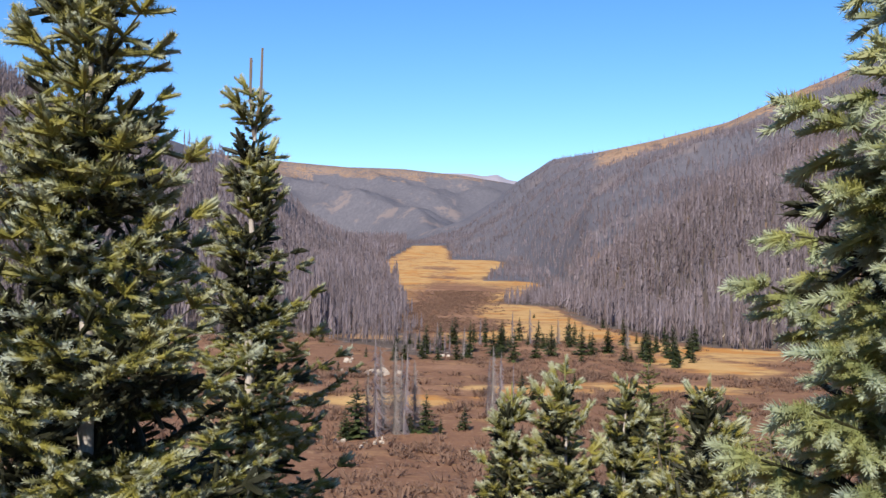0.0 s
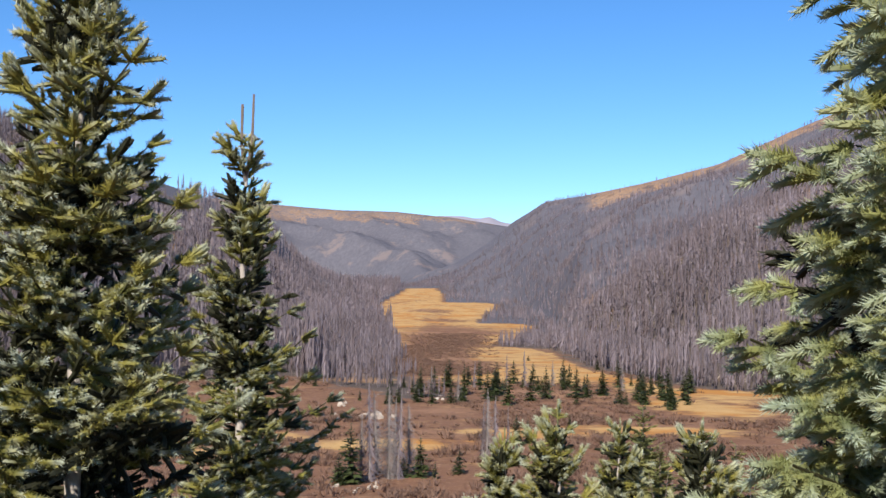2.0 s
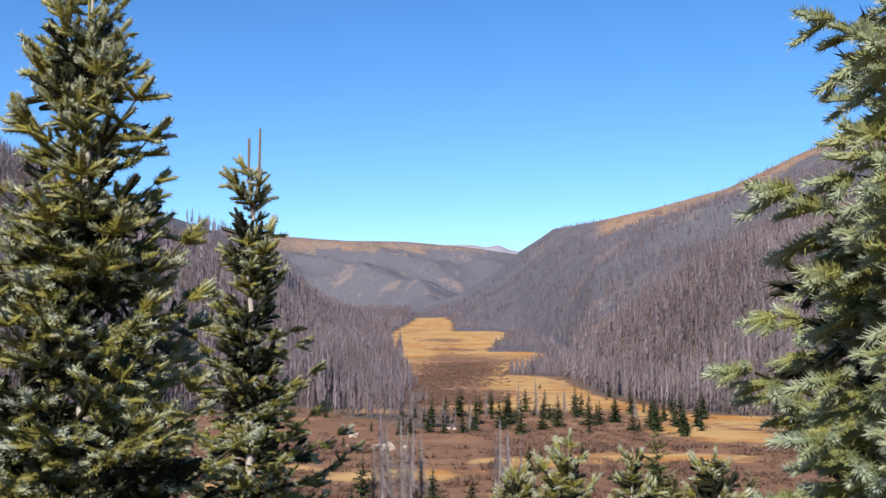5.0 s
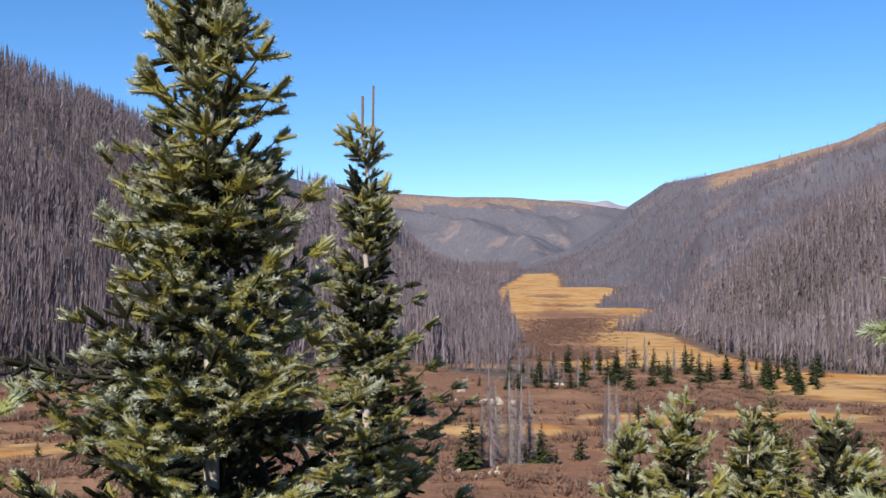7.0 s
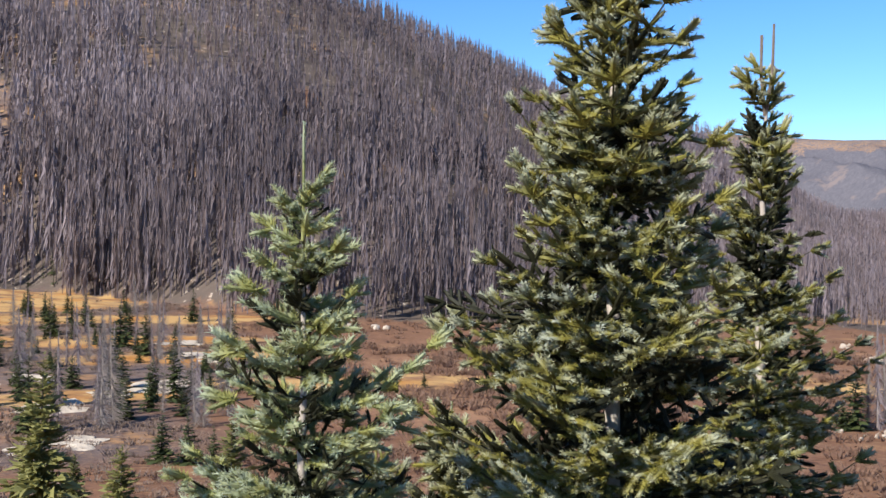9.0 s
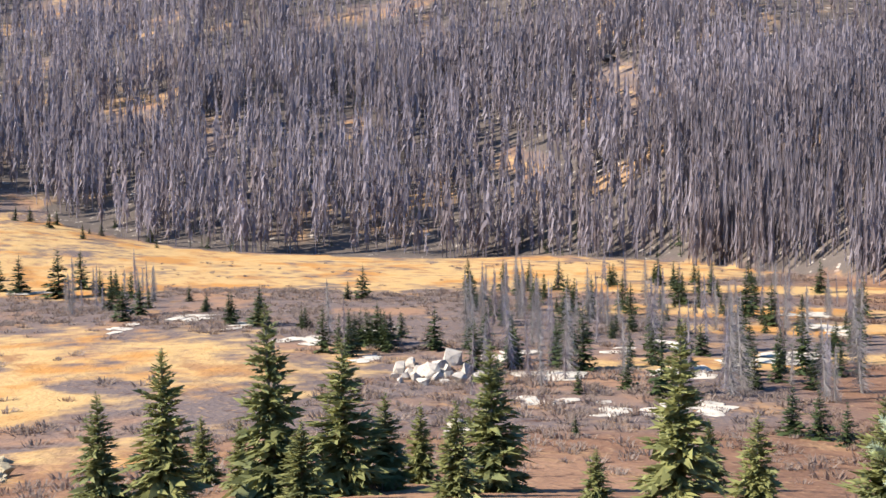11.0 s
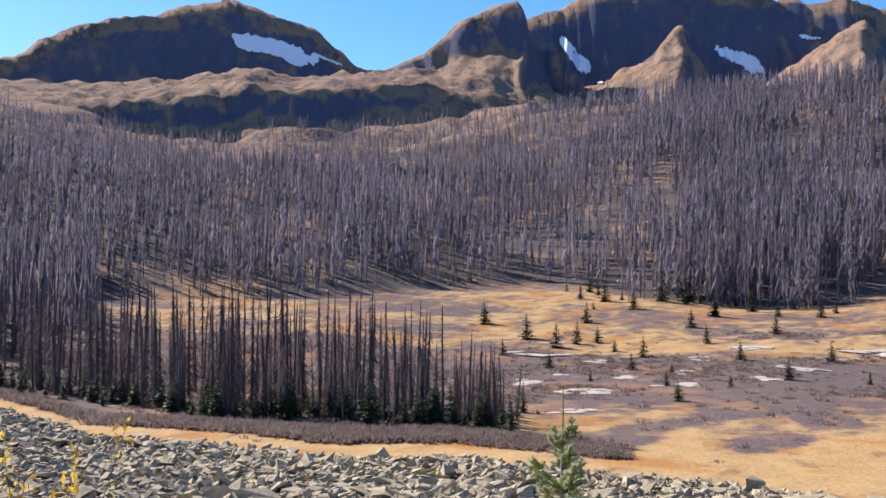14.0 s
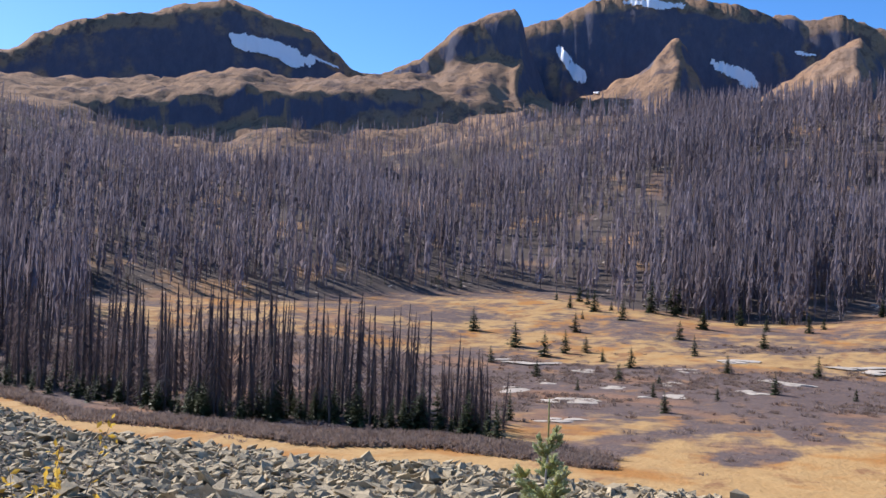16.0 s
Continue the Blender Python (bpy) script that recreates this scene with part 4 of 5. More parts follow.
# ---- rocks ----
def build_talus():
    """The rubble lobe below the viewpoint: single blocks where it lies nearest, joined blocks beyond."""
    rng = np.random.default_rng(21)
    temps = [rock_template(rng, 0.68, 9) for _ in range(8)]
    n = 19000
    az = 82 + 61 * rng.random(n) ** 0.85
    rim = talus_edge(az)
    r = rim - (rim - 42) * rng.random(n) ** 1.15
    x, y = xy(az, r)
    keep = (r < rim + 1.5 * fnoise(x, y, 7, 3, 8)) & (r > 36) & ((az > 88) | (r > 50))
    x, y, r, az = x[keep], y[keep], r[keep], az[keep]
    z = land(x, y)
    size = 0.26 + 0.95 * rng.random(len(x)) ** 3.0 + (rng.random(len(x)) < 0.03) * 0.9
    z = z + size * 0.14
    shape = np.stack([size * rng.uniform(0.9, 1.4, len(x)), size * rng.uniform(0.8, 1.1, len(x)), size * rng.uniform(0.7, 1.5, len(x))], 1)
    turn = rng.uniform(0, 6.28, len(x))
    tilt = rng.normal(0, 0.6, (len(x), 2))
    which = rng.integers(8, size=len(x))
    single = (az > 96) & (az < 100) & (r > 52)
    single &= np.cumsum(single) <= 300
    pieces = []
    for k in range(8):
        m = (which == k) & ~single
        pieces.append(scatter(temps[k], np.stack([x[m], y[m], z[m]], 1), turn[m], shape[m], tilt[m]))
    v, f = joined(pieces)
    field = tagged(new("talus_field", soup("talus_field", v, f, TALUS)), "grey angular talus blocks lying on the slope", "rocks", kind="stuff")
    meshes = [soup("rock", *t, TALUS) for t in temps]
    for i in np.flatnonzero(single):
        part("rock", meshes[which[i]], field, m=pose(x[i], y[i], z[i], math.degrees(tilt[i, 0]), math.degrees(tilt[i, 1]), math.degrees(turn[i])) @ Matrix.Diagonal((*shape[i], 1)))


def block(name, rng, az, r, size, mat, label, group="", flat=0.8, sink=0.3, points=14, tall=1.0, tip=6.0):
    """One boulder or outcrop: a hull with its edges worn by a bevel."""
    v, f = rock_template(rng, flat, points)
    x, y = xy(az, r)
    me = soup(name, v * np.array([size, size * rng.uniform(0.7, 1.0), size * tall]), f, mat)
    ob = new(name, me)
    ob.matrix_basis = pose(x, y, ground_z(x, y) + size * flat * tall * (0.5 - sink), rng.normal(0, tip), rng.normal(0, tip), rng.uniform(0, 360))
    return tagged(ob, label, "rock", group)


def build_rocks():
    rng = np.random.default_rng(22)
    block("boulder", rng, 89.7, 60, 2.0, TALUS, "large dark square boulder standing on the talus", tall=1.3, sink=0.15)
    for az, r, s in table("135.5 92 1.4, 133 88 1.1, 108 70 1.2, 98 66 1.1, 94 63 1.3").T:
        block("boulder", rng, az, r, s, TALUS, "grey boulder among the talus blocks", "talus boulders")
    # tumbled pale blocks by the willows
    for az, r, s in table("60 84 2.7, 61.6 87 2.2, 60.2 85.5 2.0, 59.9 82.5 1.5, 60.6 84.5 1.8, 61.1 85 1.3, 59.0 86 1.7, 59.4 84.6 1.4, 60.1 80.5 0.9, 58.2 81 0.9, 61.6 81 0.8, 58.4 79 1.8, 58.8 92 2.8, 59.5 88 2.2, 60.8 82 1.6, 58.0 84 2.0, 57.4 80 1.5, 61.0 91 1.6, 60.4 79 1.2, 59.2 80 1.0, 61.3 83 1.1, 59.6 82 1.3, 57.8 88 1.2, 60.9 86 1.4, 58.9 83 1.1, 57.2 84 0.9, 61.9 84 0.9, 58.6 58 1.5, 58.0 57 1.1, 59.0 56 0.9").T:
        block("boulder", rng, az, r, s, PALE, "pale broken granite boulder in a tumbled pile", "pale boulder pile", tall=1.1)
    for az, r, s in table("3.6 133 2.4, 3.2 133 1.8, 3.9 132 1.5, 3.4 131 1.2, 5.1 148 1.8, 4.0 79 1.6, 3.6 78 1.2, -1.3 160 2.0, 30.5 158 3.0, 31.4 158 2.0").T:
        for k in range(4):
            block("boulder", rng, az + rng.normal(0, 45 * s / r), r + rng.normal(0, s), s * rng.uniform(0.35, 0.7), PALE, "pale boulder among scrub and small conifers", "valley boulders", points=22)
    # dark outcrops on the wooded slopes
    for az, r, s in table("57.9 402 9, 51.2 372 9, 115 617 14, 119.4 474 12, 117 640 10, 54 385 6, 36.4 345 8, 29.2 352 8").T:
        for k in range(5):
            block("outcrop", rng, az + rng.normal(0, 40 * s / r), r + rng.normal(0, s * 0.6), s * rng.uniform(0.5, 1.0), CLIFF, "dark broken rock outcrop on the wooded slope", "slope outcrops", points=20, tall=0.7)
    # flat bedrock slabs
    slabs = table("72.9 139 8, 95.7 163 5, 107.7 201 11, 105.5 119 4, 87.4 201 20, 84.4 196 11, 80.4 184 10, 108.2 156 6, 105 140 8, 93.9 178 8, 65.9 112 4, 90.8 204 14, 96.9 206 11, 76.2 129 4,"
                  "66.7 113 4.5, 63.4 96 3.5, 50.5 65 3.2, 45.2 69 3.4, 43.7 92 4, 47.2 105 4, 40.3 134 6, 49.6 101 3, 53.5 70 3, 47.5 67 3, 70 126 5, 100 150 5, 103 165 4, 100 172 4, 106.3 172 4, 104.5 190 5, 99 192 4, 46 86 7, 41 96 7, 52 84 6, 38.5 120 7, 55.5 96 6, 63.5 118 6").T
    for az, r, s in slabs:
        for k in range(5):
            q = min(s * rng.uniform(0.5, 1.0), 7.0)
            block("rock_slab", rng, az + rng.normal(0, s * 14 / r), r + rng.normal(0, 2.0), q, SLAB, "pale flat bedrock slab showing through the scrub", "bedrock slabs", flat=0.07, sink=0.36, points=20, tip=0.8)


def build_snow():
    for cx, ce, wx, we, tilt, r0, r1 in ((105.7, 12.4, 1.0, 0.6, 1.0, 1040, 1230), (104.6, 11.2, 0.6, 0.22, 0.8, 1000, 1230), (97.1, 11.9, 1.8, 0.55, 0.5, 1040, 1230), (122.0, 12.5, 2.4, 0.55, 0.2, 1060, 1190), (119.3, 12.1, 1.1, 0.13, 0.36, 1060, 1190), (101, 15.4, 2.0, 0.3, 0.1, 1080, 1230), (93.6, 12.7, 0.9, 0.2, 0.2, 1060, 1230), (138.4, 10.0, 0.5, 0.2, 0.5, 1050, 1180)):
        az = np.linspace(cx - wx * 1.4, cx + wx * 1.4, 90)
        r = np.linspace(r0, r1, 150)
        A, Rr = np.meshgrid(az, r)
        x, y = xy(A, Rr)
        z = land(x, y)
        el = np.degrees(np.arctan2(z - EYE, Rr))
        # slanting oval in bearing and elevation angle, shaped to fit the camera's view
        d = np.hypot((A - cx) / wx, (el - ce + (A - cx) * -tilt) / we) + 0.6 * fnoise(x, y, 16, 4, 77)
        ok = d < 0.9
        cell = ok[:-1, :-1] & ok[1:, :-1] & ok[:-1, 1:] & ok[1:, 1:]
        lab = np.where(cell, np.arange(cell.size).reshape(cell.shape) + 1, 0)
        for _ in range(260):
            up = lab.copy()
            up[1:] = np.maximum(up[1:], lab[:-1])
            up[:-1] = np.maximum(up[:-1], lab[1:])
            up[:, 1:] = np.maximum(up[:, 1:], lab[:, :-1])
            up[:, :-1] = np.maximum(up[:, :-1], lab[:, 1:])
            up = np.where(cell, up, 0)
            if (up == lab).all():
                break
            lab = up
        ids, many = np.unique(lab[lab > 0], return_counts=True)
        if not len(ids):
            continue
        i, j = np.nonzero(lab == ids[many.argmax()])
        if len(i) < 4:
            continue
        n = len(az)
        a, b, c, e = i * n + j, i * n + j + 1, (i + 1) * n + j + 1, (i + 1) * n + j
        tri = np.concatenate([np.stack([a, c, b], 1), np.stack([a, e, c], 1)])
        used, tri = np.unique(tri, return_inverse=True)
        ux, uy = xy(A - 0.0, Rr - 1.6)
        v = np.stack([ux, uy, z + 0.8], -1).reshape(-1, 3)[used]
        tagged(new("snow_patch", soup("snow_patch", v, tri.reshape(-1, 3), SNOW, True)), "old snow drift lying on the shaded mountain face", "snow", "snow drifts")


# ---- plants of the valley floor ----
def build_scrub():
    """Leafless willows: purple-grey bands on the wet ground, a brown sea towards the valley."""
    rng = np.random.default_rng(31)
    temps = [scrub_template(rng) for _ in range(5)]
    n = 60000
    az = rng.uniform(-25, 142, n)
    r = np.sqrt(rng.uniform(30**2, 235**2, n))
    x, y = xy(az, r)
    z = land(x, y)
    gold, wood, bare, far = zones(x, y, z)
    grow = np.where(gold < 0.42, 1.0, 0.03) * (in_meadow(x, y))
    strip = r - talus_edge(az)
    grow *= np.where((az > 84) & (strip < 1) & (r > 40), 0.0, 1.0)
    grow = np.where((az > 103) & (strip > 9) & (strip < 16), 1.0, grow)
    grow *= 0.12 + 0.88 * smooth(-0.25, 0.2, fnoise(x, y, 22, 3, 91))
    keep = rng.random(n) < grow * np.where(az > 36, 0.55, np.where(r < 140, 0.8, 0.34))
    x, y, z, az, r = x[keep], y[keep], z[keep], az[keep], r[keep]
    # dark willows along the creek in the far meadow
    cy = rng.uniform(215, 470, 2600)
    cx = 2 + 6 * np.sin(cy / 60) + rng.normal(0, 8, 2600) + 9 * fnoise(cy, cy * 0, 40, 3, 96)
    x, y, z = np.concatenate([x, cx]), np.concatenate([y, cy]), np.concatenate([z, land(cx, cy)])
    az, r = polar(x, y)
    # the thick hedge between the dead grove and the rubble
    ha = rng.uniform(103, 142, 1500)
    hr = talus_edge(ha) + 9 + 8 * rng.random(1500)
    hx, hy = xy(ha, hr)
    x, y, z, az, r = (np.concatenate(q) for q in ((x, hx), (y, hy), (z, land(hx, hy)), (az, ha), (r, hr)))
    h = rng.uniform(0.3, 0.65, len(x)) * np.where((r < 60) & (az > 40), 0.7, 1) * np.where((az < 36) & (r < 140), rng.uniform(0.8, 1.7, len(x)), 1) * np.where(np.arange(len(x)) >= len(x) - 1500, 1.45, 1)
    pieces, per, brown = [], [], []
    which = rng.integers(5, size=len(x))
    for k, t in enumerate(temps):
        m = which == k
        per.append(np.full(m.sum(), len(t[0])))
        brown.append(smooth(44, 32, az[m]) * 1.4)
        pieces.append(scatter(t, np.stack([x[m], y[m], z[m]], 1), rng.uniform(0, 6.28, m.sum()), np.stack([h[m] * 3.4, h[m] * 3.4, h[m]], 1)))
    v, f = joined(pieces)
    tagged(new("willow_scrub", toned(soup("willow_scrub", v, f, TWIG), per, rng, 0.25, np.concatenate(brown))), "leafless purple-brown willow scrub on the valley floor", "shrubs", kind="stuff")


def tree_kit(rng, count, make, trunk_mat, crown_mat, crown_name, sides, rad, plain=0.0):
    """Trunk and crown meshes one metre high, to be shared by many trees."""
    kit = []
    for _ in range(count):
        v, f = make()
        crown = toned(soup(crown_name, v, f, crown_mat), [np.array([len(v)])], rng)
        tv, tf = tube([(0, 0, -0.03), (0.004, 0.003, 0.35), (-0.003, 0, 0.7), (0, 0, 1.0)], [rad, rad * 0.8, rad * 0.5, rad * 0.08], sides)
        kit.append((soup("trunk", tv, tf, trunk_mat, True), crown, crown_name))
    return kit


def plant(name, kit, rng, az, r, h, wide, label, group, z=None, lean=1.0):
    x, y = xy(az, r)
    trunk, crown, crown_name = kit[rng.integers(len(kit))]
    tree = tagged(new(name), label, "tree", group)
    tree.matrix_basis = pose(x, y, ground_z(x, y) - 0.03 * h if z is None else z, rng.normal(0, lean), rng.normal(0, lean), rng.uniform(0, 360))
    m = Matrix.Diagonal((h * wide, h * wide, h, 1))
    part("trunk", trunk, tree, m=m)
    part(crown_name, crown, tree, m=m)
    return tree


def build_valley_trees():
    rng = np.random.default_rng(41)
    green = tree_kit(rng, 5, lambda: fir_template(rng, 16, 9, 5, 0.2, 0.35, 0.26), BARK, DARK_NEEDLE, "crown", 5, 0.014)
    grey = tree_kit(rng, 6, lambda: snag_template(rng, 420, 0.075, 0.0085, 0.06, 0.35, fat=0.0045), SNAG, DEAD, "twig_crown", 5, 0.0095)
    feather = tree_kit(rng, 4, lambda: snag_template(rng, 900, 0.1, 0.008, 0.03, 0.2, fat=0.0024, droop=(0.1, 1.0)), SNAG, PALE_DEAD, "twig_crown", 5, 0.0095)
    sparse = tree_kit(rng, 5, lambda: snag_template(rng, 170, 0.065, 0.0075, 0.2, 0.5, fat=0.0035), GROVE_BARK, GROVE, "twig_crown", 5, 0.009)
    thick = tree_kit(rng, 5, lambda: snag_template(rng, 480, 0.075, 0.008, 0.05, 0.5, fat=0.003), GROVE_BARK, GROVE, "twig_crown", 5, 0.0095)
    rows = [table(t).T for t in (
        "2 152 3, 1 154 3.5, 0.2 152 2.6, -0.8 153 3, -1.5 156 2.6, 2.6 151 2.4, 102.5 272 4.4, 97 190 2.6, 99.5 240 3.4, 103.5 205 2.2, 105 250 4, 100.8 150 1.8, 97.5 150 1.6, 92.5 190 3, 95.2 230 3.6, 107 180 2.4, 98.3 262 4.2, 104 290 5, 96.4 280 4.6, 93 262 4, 110.5 250 4.5, 109.5 200 2.6, 108.2 225 4.6, 98.7 215 3.3, 102 196 3.2, 94.6 163 2.6, 102.6 177 2.4, 100.2 131 2.1, 104.8 158 1.4, 100.5 170 1.4, 90.7 164 1.6, 109 98 2.4, 105.7 93 1.4, 106.6 211 4, 105.5 217 4.1, 104.4 219 2.9,"
        "86 200 3.8, 83.8 178 2.4, 82.1 189 4.6, 81.2 184 5, 79.3 176 8, 78.2 186 7, 77.3 178 4.3, 76.2 139 5.2, 75.3 146 4.7, 72.8 162 2.6, 72 147 2.4, 70.7 130 4.2, 69.2 127 5.2, 66.9 122 2.6, 80.6 307 3.3, 101 292 7.1, 99.8 300 8.1",
        "63.6 161 5.6, 64.4 161 3, 70.6 130 4.2, 69.1 129 4.2, 71.9 149 2.4, 66.7 124 2.7, 62.1 106 3.4, 63.4 104 3.9, 62.8 106 4.6, 64 106 3.4, 61.5 111 3, 59.7 101 4.4, 54.1 148 4.8, 52.1 133 5, 52.9 90 2.9, 42.8 165 4, 42.7 77 3.3, 45.4 97 3.1, 39.8 78 2.5,"
        "37.7 110 2.7, 40.9 58 2.8, 39.5 57 2.8, 38.2 55 2.4, 49.3 76 2.5, 52.1 56 1.2",
        "4.6 82 4.8, 1.7 85 2.3, 0.8 85 3.4, -1.3 87 2.1, 0 84 1.4, 5.2 81 2.6, -12.5 155 3.8, -8.7 240 2.6, -5 282 1.5, 5.6 133 1.8, 4.1 158 1.7, 6.5 186 2.5, -10.8 164 4, -9 172 3.7, -8 176 2.9, -6.9 180 2.9, -5.7 179 2.4, -4.7 184 2, -3.6 180 2.1, -2.4 180 1.9, -1.3 160 2.6,"
        "-7.2 123 2, -4.4 108 3.2, -5 110 2.7, 26 160 3.2, 30.8 150 3, 27 95 1.6, 21.5 110 2")]
    for az, r, h in np.concatenate(rows):
        h = h * 1.3 if az > 80 else h
        plant("spruce_tree", green, rng, az, r, h, rng.uniform(1.0, 1.45), "small dark green spruce on the valley floor", "valley spruces")
    # thickets of young green and dead trees
    for n, a0, a1, r0, r1, live in ((225, 37, 58, 72, 185, 0.5), (36, 72, 107, 262, 318, 1.0), (26, 74, 79, 150, 185, 0.4), (64, -14, 3, 150, 195, 0.85), (16, 62, 66, 96, 112, 0.8)):
        for _ in range(n):
            az, r = rng.uniform(a0, a1), rng.uniform(r0, r1)
            if rng.random() < live:
                plant("spruce_tree", green, rng, az, r, rng.uniform(1.8, 5.5), rng.uniform(0.85, 1.3), "small dark green spruce on the valley floor", "valley spruces")
            else:
                plant("snag", feather if rng.random() < 0.5 else grey, rng, az, r, rng.uniform(3.5, 7.5), rng.uniform(1.2, 1.9), "grey dead spruce standing in the scrub", "valley snags", lean=2.0)
    # dead trees beside the pale rocks in the valley mouth
    for az, r, h in table("3.5 83 8.1, 2.5 84 7.7, 2 84 7.3, 1.4 89 5.7, 4 84 5.4, -2.8 95 6.8, -3.2 95 6.2, -3.9 107 4.1, 3.1 87 7.1, 2.2 86 6.5, -2.5 96 5.5").T:
        plant("snag", feather if rng.random() < 0.7 else grey, rng, az, r, h, rng.uniform(1.2, 1.7), "tall weathered grey snag beside boulders", "valley snags", lean=1.5)
    # the dead grove in front of the mountains
    for k in range(330):
        az = 108.5 + 32.5 * rng.random() ** 0.9
        front = np.interp(az, [108, 110.3, 112.7, 118.9, 124.9, 129.7, 133.7, 137.6, 142], [112, 99, 104, 108, 114, 128, 142, 158, 170])
        deep = np.interp(az, [108, 112, 118, 126, 142], [4, 14, 30, 48, 60])
        r = front + deep * rng.random() ** 1.3
        h = np.interp(az, [108, 110, 112.7, 120, 142], [5, 7.5, 11, 13, 15]) * rng.uniform(0.5, 1.15)
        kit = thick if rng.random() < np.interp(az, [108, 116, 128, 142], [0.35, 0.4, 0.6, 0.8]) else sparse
        plant("dead_spruce", kit, rng, az, r, h, rng.uniform(1.1, 1.9), "dead spruce of a beetle-killed grove, coloured dark for backlight", "dead grove", lean=1.6)
        if rng.random() < 0.6:
            plant("young_spruce", green, rng, az + rng.normal(0, 0.6), front + rng.uniform(-2, 8), rng.uniform(1.5, 4.6), rng.uniform(0.8, 1.1), "young green spruce at the foot of dead trees", "grove saplings")


def build_slope_firs():
    """Firs on the slope below the viewpoint, set by where their tips stand."""
    rng = np.random.default_rng(51)
    kit = tree_kit(rng, 5, lambda: fir_template(rng, 32, 9, 11, 0.20, 0.45, 0.15), BARK, SLOPE_NEEDLE, "crown", 7, 0.013)
    for az, el, r in table("77.4 -9.1 33, 74.3 -7.1 32, 72.1 -10.7 40, 68.4 -4.8 34, 67 -11.1 30, 64.8 -6.9 33, 62.5 -9.9 35, 60.6 -10.5 37, 58.6 -10.3 30, 56.6 -7.2 33, 51.1 -12.8 27, 46.8 -6.2 30, 45.1 -11.2 36, 42.8 -10.8 26,"
                           "36.9 -9.5 14, 70.2 -11.1 36, 85.4 -8.8 36, 82.9 -12.9 40, -10.9 -4.9 26,  -15.2 -6.8 15, -12 -7 24, -17 -8 18").T:
        x, y = xy(az, r)
        z = ground_z(x, y) - 0.1
        h = EYE + r * math.tan(radians(el)) - z
        plant("fir_tree", kit, rng, az, r, h, rng.uniform(0.85, 1.15) * (5.0 / max(h, 3.5)) ** 0.25, "green fir growing on the slope below", "slope firs", z=z)


# ---- trees near the camera ----
def spot(az, r):
    x, y = xy(az, r)
    return float(x), float(y), ground_z(x, y) - 0.05


def build_near_trees():
    rng = np.random.default_rng(11)
    fine = bough_set("fir_bough", rng, NEEDLE, needles=80, size=0.032, width=0.0022, core=0.0115, forward=0.22, gap=0.16, shoot=0.13)
    blue = bough_set("spruce_bough", rng, BLUE_NEEDLE, needles=64, size=0.029, width=0.0022, shoot=0.1, gap=0.11, core=0.0095, hang=0.08, forward=0.25)
    # two near-black kits whose colour holds the shade inside the crowns
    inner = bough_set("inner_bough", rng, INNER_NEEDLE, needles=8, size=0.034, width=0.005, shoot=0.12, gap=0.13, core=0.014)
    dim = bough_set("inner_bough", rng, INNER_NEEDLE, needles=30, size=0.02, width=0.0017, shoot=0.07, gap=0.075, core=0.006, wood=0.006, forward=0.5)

    def tall(el, az, r):
        x, y, z = spot(az, r)
        return EYE + r * math.tan(radians(el)) - z, (x, y, z)

    h, at = tall(17.6, 17.7, 5.7)
    conifer("fir_tree", rng, h, fine, 1.1, NEEDLE, "tall green subalpine fir with dense needled boughs", at, whorls=25, per=10, leader=0.16, power=0.9, inner=inner, density=0.9)
    h, at = tall(10.6, 10.0, 8.6)
    conifer("fir_tree", rng, h, fine, 0.88, NEEDLE, "slender green fir with two bare leader tips", at, whorls=22, per=10, leader=0.46, twin=True, power=0.85, inner=inner, density=0.9)
    h, at = tall(5.5, 32.9, 4.35)
    conifer("spruce_tree", rng, h, blue, 0.72, BLUE_NEEDLE, "young blue-green spruce with a bare upright leader", at, whorls=13, per=12, leader=0.33, lift=30, power=0.95, inner=dim, least=3)
    fresh = bough_set("sapling_bough", rng, SAPLING_NEEDLE, needles=44, size=0.032, width=0.0028, shoot=0.09, gap=0.09, core=0.011)
    h, at = tall(-5.3, 106.6, 8.0)
    conifer("spruce_sapling", rng, h, fresh, 0.5, SAPLING_NEEDLE, "thin yellow-green spruce sapling with a long leader", at, whorls=12, per=7, leader=0.3, lift=42, inner=None)
    for az, r, el, w in ((-6.2, 8.8, -4.7, 0.62), (-3.5, 9.2, -6.2, 0.5), (-9.4, 9.6, -5.6, 0.6), (-13.4, 8.4, -5.4, 0.62), (25.5, 6.2, -8.3, 0.42), (29.3, 5.6, -9.9, 0.42), (21.2, 6.8, -10.2, 0.45)):
        h, at = tall(el, az, r)
        conifer("fir_tree", rng, h, fine, w, NEEDLE, "young green fir below the viewpoint", at, whorls=max(6, int(h / 0.17)), per=8, leader=0.2, inner=inner)

    # the spruce at arm's length: drooping boughs whose tips reach into the view
    x, y, z = spot(-25.6, 2.15)
    tree = tree_root("spruce_tree", "spruce with drooping blue-green boughs close by", (x, y, z))
    add_trunk(tree, rng, 3.6, 0.07)
    near = bough_set("spruce_bough", rng, BLUE_NEEDLE, needles=125, size=0.0145, width=0.00095, shoot=0.06, gap=0.05, spread=0.42, droop=0.07, hang=0.28, core=0.0045, rise=0.2, wood=0.006, forward=0.3)
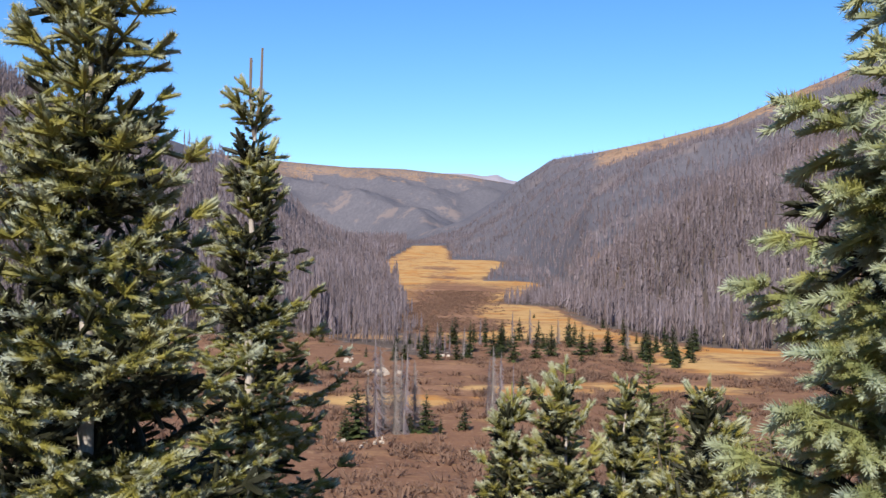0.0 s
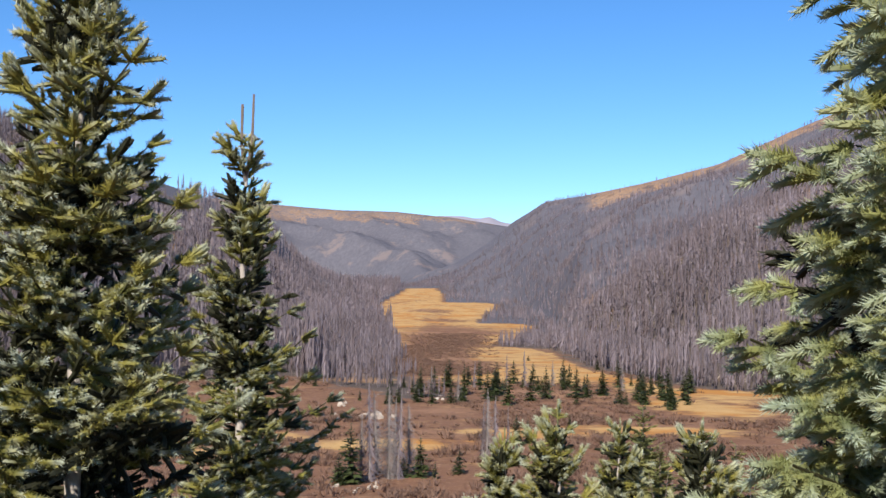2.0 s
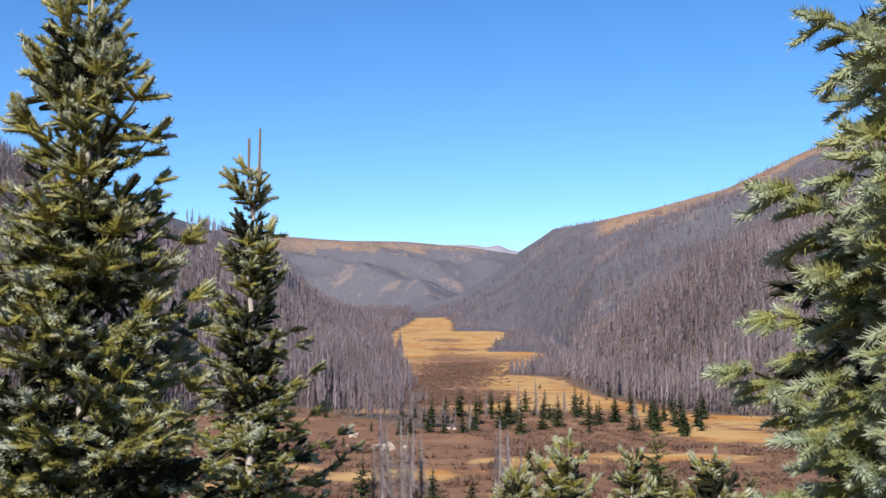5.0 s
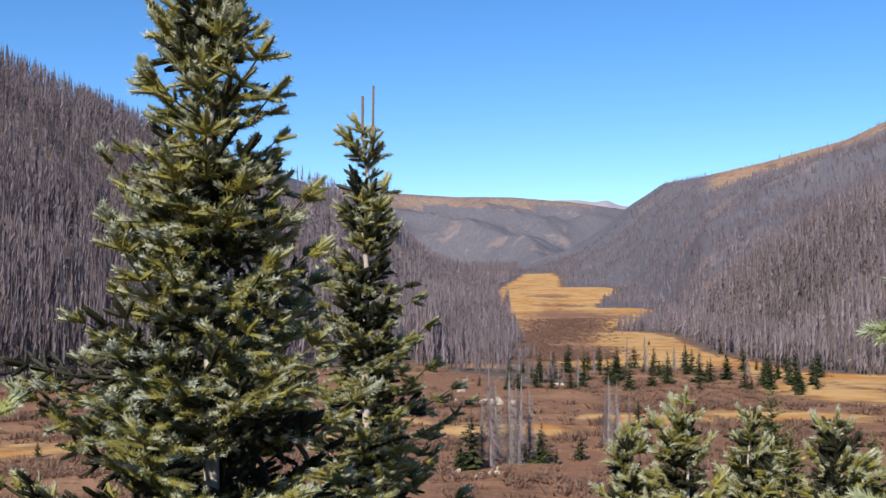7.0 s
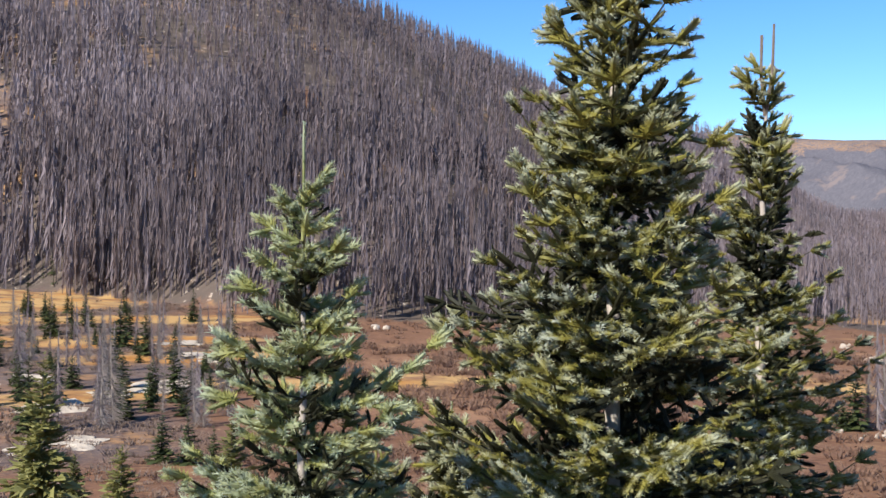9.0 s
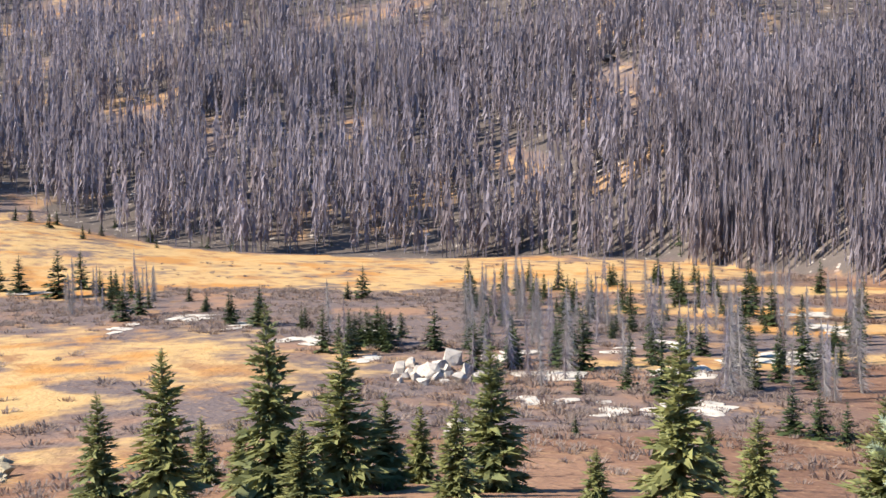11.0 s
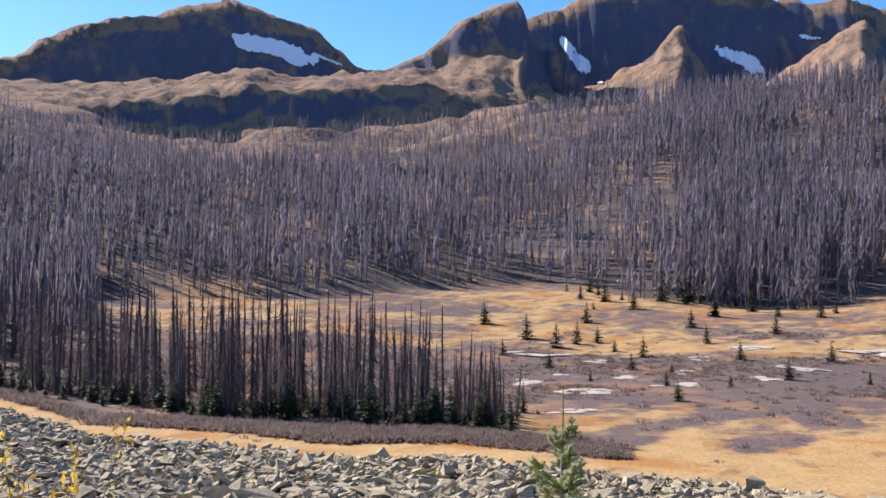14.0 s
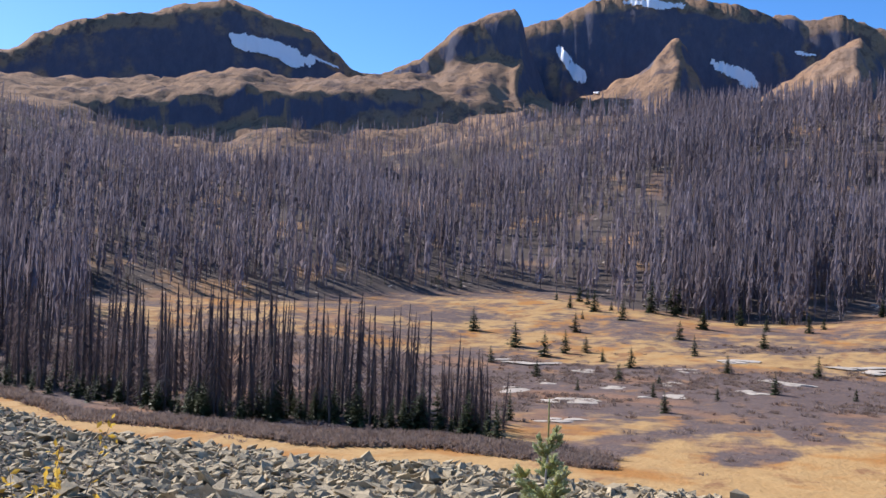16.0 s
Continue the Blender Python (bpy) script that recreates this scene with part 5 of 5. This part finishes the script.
    for az, el, r in table("-16.6 9.7 1.85, -14.7 2.6 1.8, -16.2 -0.6 1.8, -13.0 -4.5 1.8, -12.3 -11.0 1.8, -15.2 -7.2 1.7, -17.6 4.2 1.7, -19.6 15.2 1.95, -20.6 13 1.85, -16.5 -12.3 1.65, -18 7.5 1.7, -17.3 1.6 1.65, -18 -3 1.62, -16 -5 1.7, -20 10.5 1.72, -21 5.5 1.65, -20 -8 1.6, -20.5 8.5 1.75, -22 6 1.75, -22 0 1.75, -21.5 -3 1.7, -22 12 1.75, -19.5 5.5 1.75, -22 -6 1.65, -22 -10 1.65, -21.5 17 1.85, -19 -1 1.65, -18.5 -6 1.6, -18.8 -10 1.6, -20.5 2 1.7, -19 3 1.7, -14.4 -9.4 1.7").T:
        tx, ty = xy(az, r)
        tip = Vector((tx - x, ty - y, EYE + r * math.tan(radians(el)) - z))
        root = Vector((0, 0, tip.z + 0.05))
        d = tip - root
        for side in (0, 1, 2, 3):
            ln = d.length * (1.1 if side == 0 else rng.uniform(0.7, 0.92))
            add_bough(tree, rng, near, ln, root + Vector((0, 0, -0.022 * side)), math.degrees(math.atan2(d.y, d.x)) + min(side, 2) * rng.uniform(-22, 22), -2 - 6 * side, rng.normal(0, 12))
        # dark boughs below each pale one, underside shade put into their colour
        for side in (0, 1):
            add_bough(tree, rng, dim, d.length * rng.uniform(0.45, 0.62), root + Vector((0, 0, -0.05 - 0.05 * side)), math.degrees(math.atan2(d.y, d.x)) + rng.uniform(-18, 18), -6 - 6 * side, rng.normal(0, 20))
    # further dark boughs fill the crown with painted shade
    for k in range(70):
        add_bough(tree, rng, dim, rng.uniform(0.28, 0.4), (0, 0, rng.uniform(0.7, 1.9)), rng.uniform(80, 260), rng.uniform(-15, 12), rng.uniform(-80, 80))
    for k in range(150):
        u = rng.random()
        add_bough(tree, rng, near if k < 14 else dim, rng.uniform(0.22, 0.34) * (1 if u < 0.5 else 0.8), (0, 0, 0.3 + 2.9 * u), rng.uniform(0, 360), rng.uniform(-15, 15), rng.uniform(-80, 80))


def build_yellow_shrubs():
    """Thin shrubs that still hold a few yellow leaves."""
    rng = np.random.default_rng(61)
    for az, r, h, n in ((132.9, 9.0, 1.35, 420), (134.5, 8.0, 0.7, 160), (137, 8.5, 0.8, 160), (-12.9, 11, 1.9, 40), (-15.5, 10, 1.7, 45), (-18, 9, 1.5, 45), (-14.2, 9, 1.5, 40), (-11.3, 12, 1.6, 30), (-19.5, 8, 1.3, 40)):
        x, y = xy(az, r)
        gz = ground_z(x, y)
        top = EYE + r * math.tan(radians(-6.9 if az > 100 else -7.7))
        h = max(h, top - gz) if abs(az - 132.9) < 0.1 or az < 0 else h
        shrub = tagged(new("shrub"), "bare thin shrub with a few yellow leaves", "shrub", "yellow-leaved shrubs")
        shrub.matrix_basis = pose(x, y, gz - 0.03)
        tips = []
        for k in range(11):
            d = np.array([rng.normal(0, 0.16), rng.normal(0, 0.16), 1.0]) * h * rng.uniform(0.7, 1.0)
            pts = [np.zeros(3), d * 0.4 + rng.normal(0, 0.02, 3), d * 0.75 + rng.normal(0, 0.04, 3), d]
            v, f = tube(pts, [0.009, 0.006, 0.004, 0.002], 4)
            part("stem", soup("stem", v, f, BARK), shrub)
            tips += [(pts[2], pts[3]), (pts[1], pts[2])]
        vs = []
        for _ in range(n):
            a, b = tips[rng.integers(len(tips))]
            p = a + (b - a) * rng.random() + rng.normal(0, 0.035, 3)
            q = rng.normal(size=3)
            q /= np.linalg.norm(q)
            s = np.cross(q, rng.normal(size=3))
            s /= np.linalg.norm(s)
            w = rng.uniform(0.5, 1.0) * (1.5 if az > 100 else 1.0)
            vs += [p, p + (q * 0.028 + s * 0.015) * w, p + q * 0.062 * w, p, p + q * 0.062 * w, p + (q * 0.028 - s * 0.015) * w]
        part("foliage", soup("foliage", np.array(vs), np.arange(len(vs)).reshape(-1, 3), YELLOW), shrub, "small yellow leaves")


build_snow()
build_rocks()
build_scrub()
build_valley_trees()
build_slope_firs()
build_near_trees()
build_yellow_shrubs()
build_talus()
